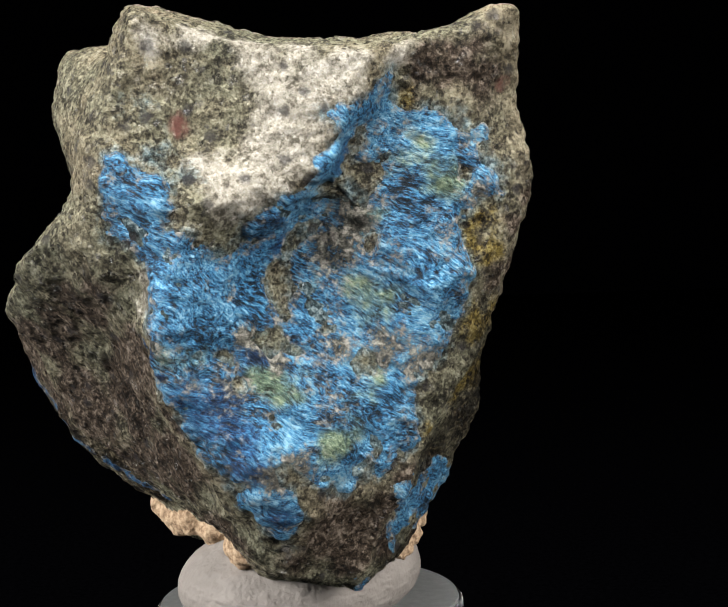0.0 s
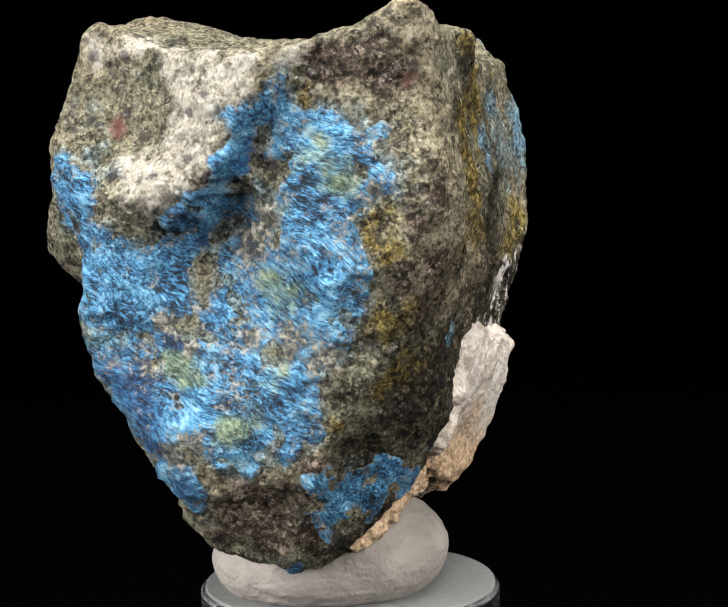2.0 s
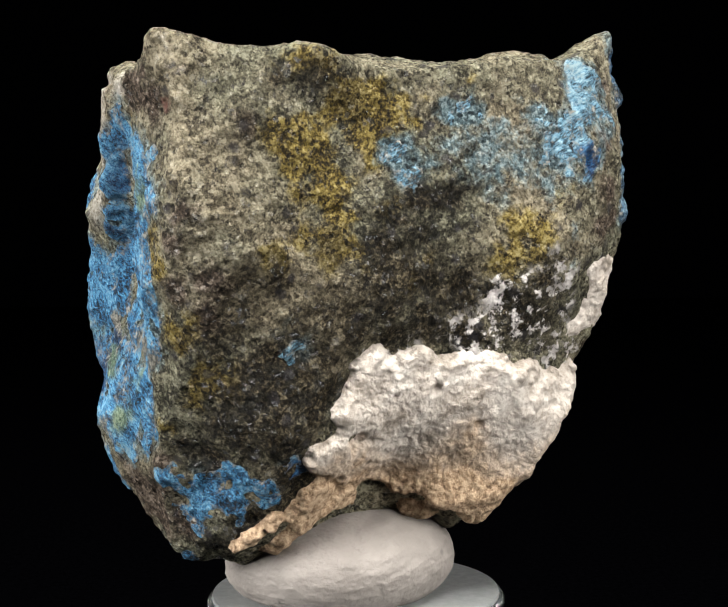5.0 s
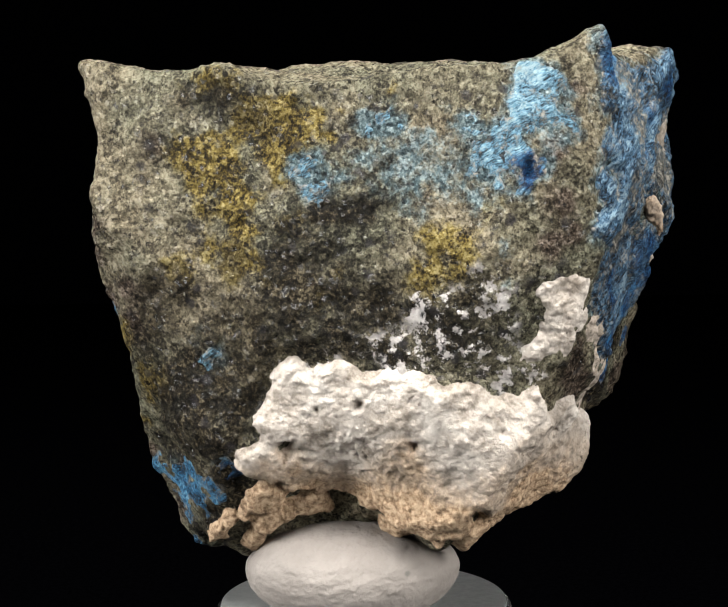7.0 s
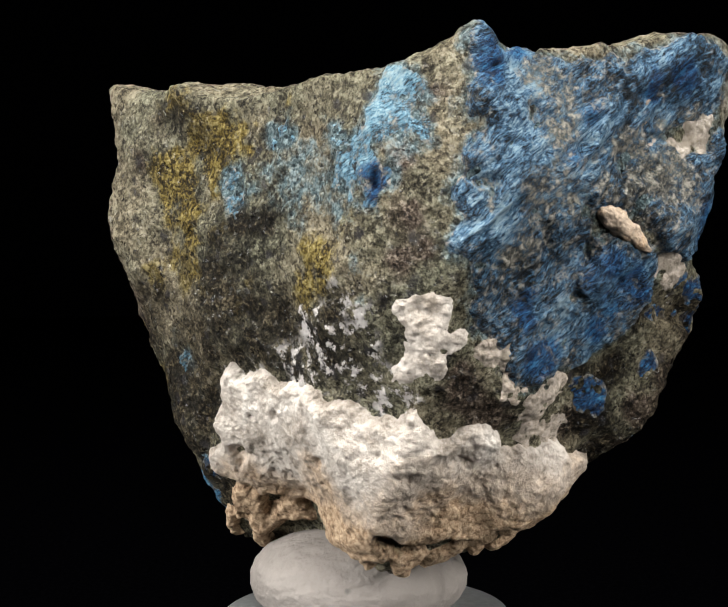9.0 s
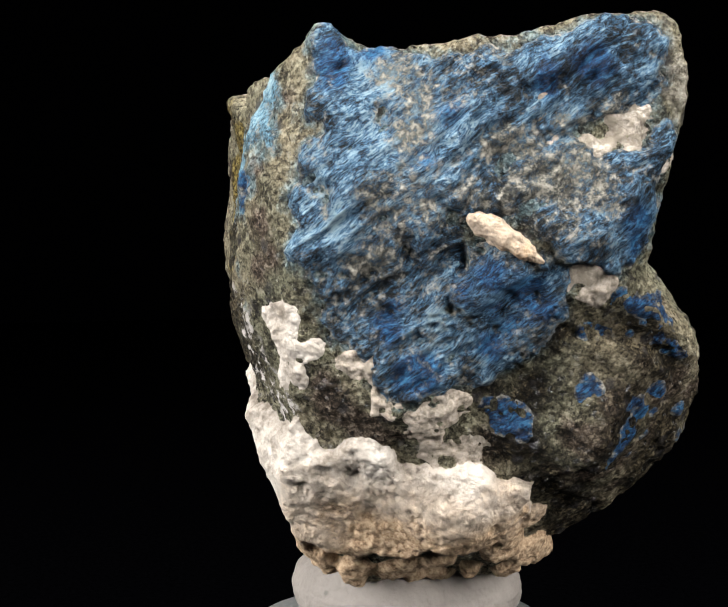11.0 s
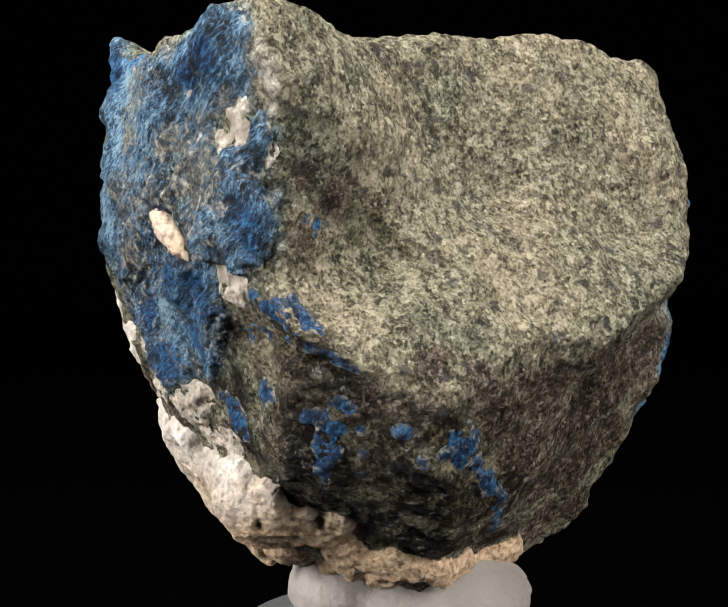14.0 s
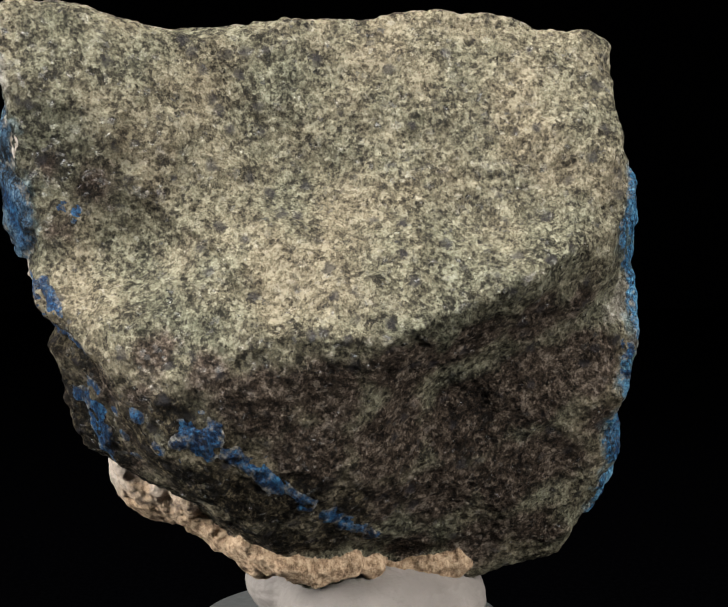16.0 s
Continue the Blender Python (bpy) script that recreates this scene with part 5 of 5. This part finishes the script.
host_zones = {
    "pale": zone_of(spread(RAW, PALE_ONE, PALE_TWO, rough=0.9, seed=20), 1.4),
    "gold": zone_of(spread(RAW, GOLD_ONE, GOLD_TWO, GOLD_THREE, rough=1.3, seed=21), 1.4),
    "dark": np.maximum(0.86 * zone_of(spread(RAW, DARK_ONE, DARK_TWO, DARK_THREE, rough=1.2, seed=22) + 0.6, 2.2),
                       zone_of(spread(RAW, BLACK_AND_SHADE_ONE, BLACK_TWO, rough=1.2, seed=27) + 0.8, 2.0)),
    "teal": np.maximum(zone_of(np.maximum(blue_side + 0.5, np.maximum(blue_front + 0.2, blue_back + 0.4)), 1.6) * 0.9, 0.65 * zone_of(spread(RAW, TEAL_ONE, TEAL_TWO, rough=1.3, seed=26), 2.2)),
    "brown": zone_of(spread(RAW, BROWN_AND_SHADE_ONE, BROWN_AND_SHADE_TWO, BROWN_THREE, rough=1.0, seed=25), 1.8),
    "specks": zone_of(spread(RAW, SCATTER, rough=1.0, seed=23), 1.0),
    "red": zone_of(spread(RAW, RED, rough=0.4, seed=24), 0.6),
}

specimen = tagged(new("mineral_specimen"), "rough broken rock with fibrous blue mineral and chalky crust", "rock")
host = part("host_rock", mesh_of("host_rock", (RAW + NORMAL * height[:, None]) / 1000, QUADS, HOST, host_zones), specimen, "grey-tan granular rock stained gold and brown, with shade painted into its lower flank")


def shell(name, field, thick, mat, label, grain=0.12, lumpy=0.10, edge=0.5, extra=None, fibre=None, combed=0.0, soft=1.3, size=1.1):
    """A crust that lies on the rock where field is above 0 and thins out to its edge."""
    keep = (field[QUADS] > -edge).all(1)
    used, back = np.unique(QUADS[keep], return_inverse=True)
    p = RAW[used]
    rise = thick * smooth(-0.35, soft, field[used]) - 0.22 * (1 - smooth(-0.45, 0.15, field[used]))
    rise = rise + (grain * fractal(p, size, 3, 31) + lumpy * fractal(p, 3.0, 3, 32)) * smooth(-0.3, 0.8, field[used])
    if fibre:
        way = np.array(Vector(fibre).normalized())
        q = p - 0.80 * (p @ way)[:, None] * way + 0.5 * fractal(p, 5.0, 2, 33)[:, None]
        rise = rise + combed * (1 - 1.2 * np.abs(fractal(q, 1.5, 3, 34)) + 1.1 * fractal(q, 4.0, 2, 35)) * smooth(-0.2, 0.8, field[used])
    verts = p + NORMAL[used] * (height[used] + rise)[:, None]
    zones = {key: values[used] for key, values in (extra or {}).items()}
    return part(name, mesh_of(name, verts / 1000, back.reshape(-1, 4), mat, zones), specimen, label)


green = zone_of(spread(RAW, GREEN, rough=2.0, seed=40), 2.0)
deep = zone_of(spread(RAW, DEEP_AND_SHADE_ONE, DEEP_AND_SHADE_TWO, rough=1.0, seed=41), 1.8)
bare_front = np.maximum(0.45 * smooth(-0.6, 1.0, fractal(RAW, 4.0, 4, 42)), zone_of(spread(RAW, BARE_FRONT_ONE, BARE_FRONT_TWO, rough=1.1, seed=44), 1.5))
bare_back = np.maximum(0.42 * smooth(-0.6, 1.0, fractal(RAW, 4.0, 4, 43)), 0.75 * zone_of(spread(RAW, BARE_BACK, rough=1.6, seed=45), 2.0))


def worn(field, bare, most=0.7):
    """Bare rock showing through, most of all where a coating thins out."""
    return np.maximum(bare, most * (1 - smooth(-0.3, 0.85, field)))


fibres = {"green": green, "deep": deep, "bare": worn(np.maximum(blue_front, blue_foot), bare_front)}
shell("blue_crust", blue_front, 0.16, BLUE_FRONT, "bright blue fibrous mineral coating with olive patches", 0.10, extra=fibres, fibre=(0.9, 0, -0.42), combed=0.19)
shell("blue_crust", blue_foot, 0.14, BLUE_FRONT, "small bright blue fibrous patch", 0.16, extra=fibres)
shell("blue_crust", blue_back, 0.16, BLUE_BACK, "dark slate-blue fibrous mineral coating", 0.12, fibre=(0.82, 0, -0.57), combed=0.46, extra={"deep": deep, "bare": worn(blue_back, bare_back), "green": green * 0})
shell("blue_crust", blue_side, 0.1, BLUE_SIDE, "thin pale blue mineral patches", 0.15, extra={"bare": worn(blue_side, bare_back), "deep": deep})
shell("blue_crust", blue_flank, 0.12, BLUE_FRONT, "deep blue mineral specks", 0.2, extra={"deep": deep * 0 + 0.9, "bare": worn(blue_flank, 0.5 * bare_front)})
low = np.clip(smooth(-7.0, -20, RAW[:, 2] + 3.0 * fractal(RAW, 6.0, 4, 46)), 0, 1)
shell("white_crust", lump, 0.75, CHALK, "thick crumbly white crust, tan on its underside", 0.13, lumpy=0.22, soft=1.6, size=0.7, extra={"tan": low, "bare": 0.0 * low})
shell("white_patch", np.where(RAW[:, 0] > -14, patch, -9), 0.22, CHALK, "thin chalky white patch", 0.14, size=0.6)
shell("white_patch", np.where(RAW[:, 0] > -14, -9, patch), 0.15, CHALK, "small chalky white patch", 0.12, size=0.6, extra={"bare": patch * 0 + 0.5})


def sliver(a, b, width):
    """A tapered flake from a to b lying on the rock."""
    ways, quads = ball_grid(28)
    a, b = Vector(a), Vector(b)
    along = (b - a).normalized()
    turn = np.array(along.to_track_quat("X", "Y").to_matrix())
    half = (b - a).length / 2
    p = ways * np.array((half, width, width))
    p[:, 1:] *= (1.0 - 0.4 * ways[:, :1])
    p = p @ turn.T + np.array((a + b) / 2)
    p = p + ways @ turn.T * (0.20 * fractal(p, 0.7, 3, 47))[:, None]
    return part("sliver", mesh_of("sliver", p / 1000, quads, CHALK, {"tan": np.full(len(p), 0.6), "bare": np.full(len(p), 0.25)}), specimen, "raised cream-coloured tapering flake")


sliver((-13.5, 27.0, 12.3), (-19.7, 26.2, 8.0), 1.0)
shell("tan_crust", tan_edge, 0.16, CHALK, "thin tan flaking crust", 0.25, extra={"tan": tan_edge * 0 + 0.3, "bare": tan_edge * 0 + 0.45})


# ---------------------------------------------------------------- the putty and the stand


def putty():
    """Two kneaded lobes pressed into one lump."""
    ways, quads = ball_grid(110)
    heart = np.array((-3.6, -3.0, -27.5))
    r = np.zeros(len(ways))
    for middle, radii, turn in (((-0.4, -0.4, -26.2), (8.2, 11.0, 5.6), 29), ((-4.6, -4.2, -27.2), (11.2, 10.4, 5.4), 0)):
        spin, s = np.array(Euler((0, 0, radians(turn))).to_matrix()), np.array(radii)
        o, d = (heart - np.array(middle)) @ spin / s, ways @ spin / s
        a, b, c = (d * d).sum(1), (d * o).sum(1), (o * o).sum() - 1
        far = (-b + np.sqrt(np.maximum(b * b - a * c, 0))) / a
        k = np.clip(0.5 + (far - r) / 1.4, 0, 1)
        r = r * (1 - k) + far * k + 0.7 * k * (1 - k) * (r > 0)
    p = heart + ways * r[:, None]
    folds = fractal(p * np.array((1, 1, 2.6)), 3.2, 3, 52)
    p = p + ways * (0.22 * fractal(p, 6.0, 2, 51) + 0.16 * np.abs(folds) - 0.08)[:, None]
    p[:, 2] = np.maximum(p[:, 2], -30.0)
    stain = sum(np.exp(-((p - np.array(at)) ** 2).sum(1) / size ** 2) for *at, size in ((6.6, -1.0, -21.6, 0.6), (3.0, 7.5, -25.0, 0.35), (-8.0, -11.0, -26.0, 0.4), (5.0, 4.5, -26.5, 0.3)))
    return tagged(new("putty_lump", mesh_of("putty_lump", p / 1000, quads, PUTTY, {"dirt": stain})), "pale grey kneaded putty holding the rock on the stand", "putty")


def stand():
    thing = tagged(new("acrylic_stand"), "round clear acrylic display stand with a frosted top", "stand")
    x, y, r, top, foot = -0.00274, -0.00075, 0.0157, -0.0300, -0.0599
    bm = bmesh.new()
    bmesh.ops.create_cone(bm, cap_ends=True, segments=128, radius1=r, radius2=r, depth=top - foot - 0.0004)
    rims = [e for e in bm.edges if abs(e.verts[0].co.z - e.verts[1].co.z) < 1e-6]
    bmesh.ops.bevel(bm, geom=rims, offset=0.0004, segments=3, affect="EDGES", profile=0.5)
    bmesh.ops.translate(bm, verts=bm.verts, vec=(x, y, (top + foot) / 2 - 0.0002))
    me = bpy.data.meshes.new("cylinder")
    bm.to_mesh(me)
    bm.free()
    me.materials.append(acrylic_material("clear_acrylic", 0.16))
    for f in me.polygons:
        f.use_smooth = abs(f.normal.z) < 0.9
    part("cylinder", me, thing)
    bm = bmesh.new()
    bmesh.ops.create_cone(bm, cap_ends=True, segments=128, radius1=r - 0.0005, radius2=r - 0.0006, depth=0.0003)
    bmesh.ops.translate(bm, verts=bm.verts, vec=(x, y, top - 0.00015))
    me = bpy.data.meshes.new("frosted_top")
    bm.to_mesh(me)
    bm.free()
    frosted = acrylic_material("frosted_acrylic", 0.5)
    frosted.node_tree.nodes["Principled BSDF"].inputs["Transmission Weight"].default_value = 0.45
    frosted.node_tree.nodes["Principled BSDF"].inputs["Base Color"].default_value = (0.25, 0.26, 0.26, 1)
    me.materials.append(frosted)
    part("frosted_top", me, thing, "frosted matt upper face")
    return thing


putty_lump = putty()
acrylic_stand = stand()

# ---------------------------------------------------------------- the turning: degrees about the upright axis
TURN = [(0.0, 0.00), (0.5, -7.87), (1.0, -15.81), (1.5, -23.91), (2.0, -32.15), (2.5, -40.48), (3.0, -48.82), (3.5, -57.09), (4.0, -65.34), (4.2, -68.75), (6.3, -106.18), (6.5, -109.79), (7.0, -118.86), (7.5, -127.82), (8.0, -136.57), (8.5, -145.09), (8.7, -148.52), (10.8, -185.93), (11.0, -189.51), (11.5, -198.49), (12.0, -207.49), (12.5, -216.45), (13.0, -225.24), (13.5, -233.85), (14.0, -242.37), (14.5, -250.98), (15.0, -259.68), (15.5, -268.54), (16.0, -277.39)]


def motions():
    for thing in (specimen, putty_lump, acrylic_stand):
        walk(thing, [(t, pose(0, 0, LIFT, 0, 0, a)) for t, a in TURN])


motions()
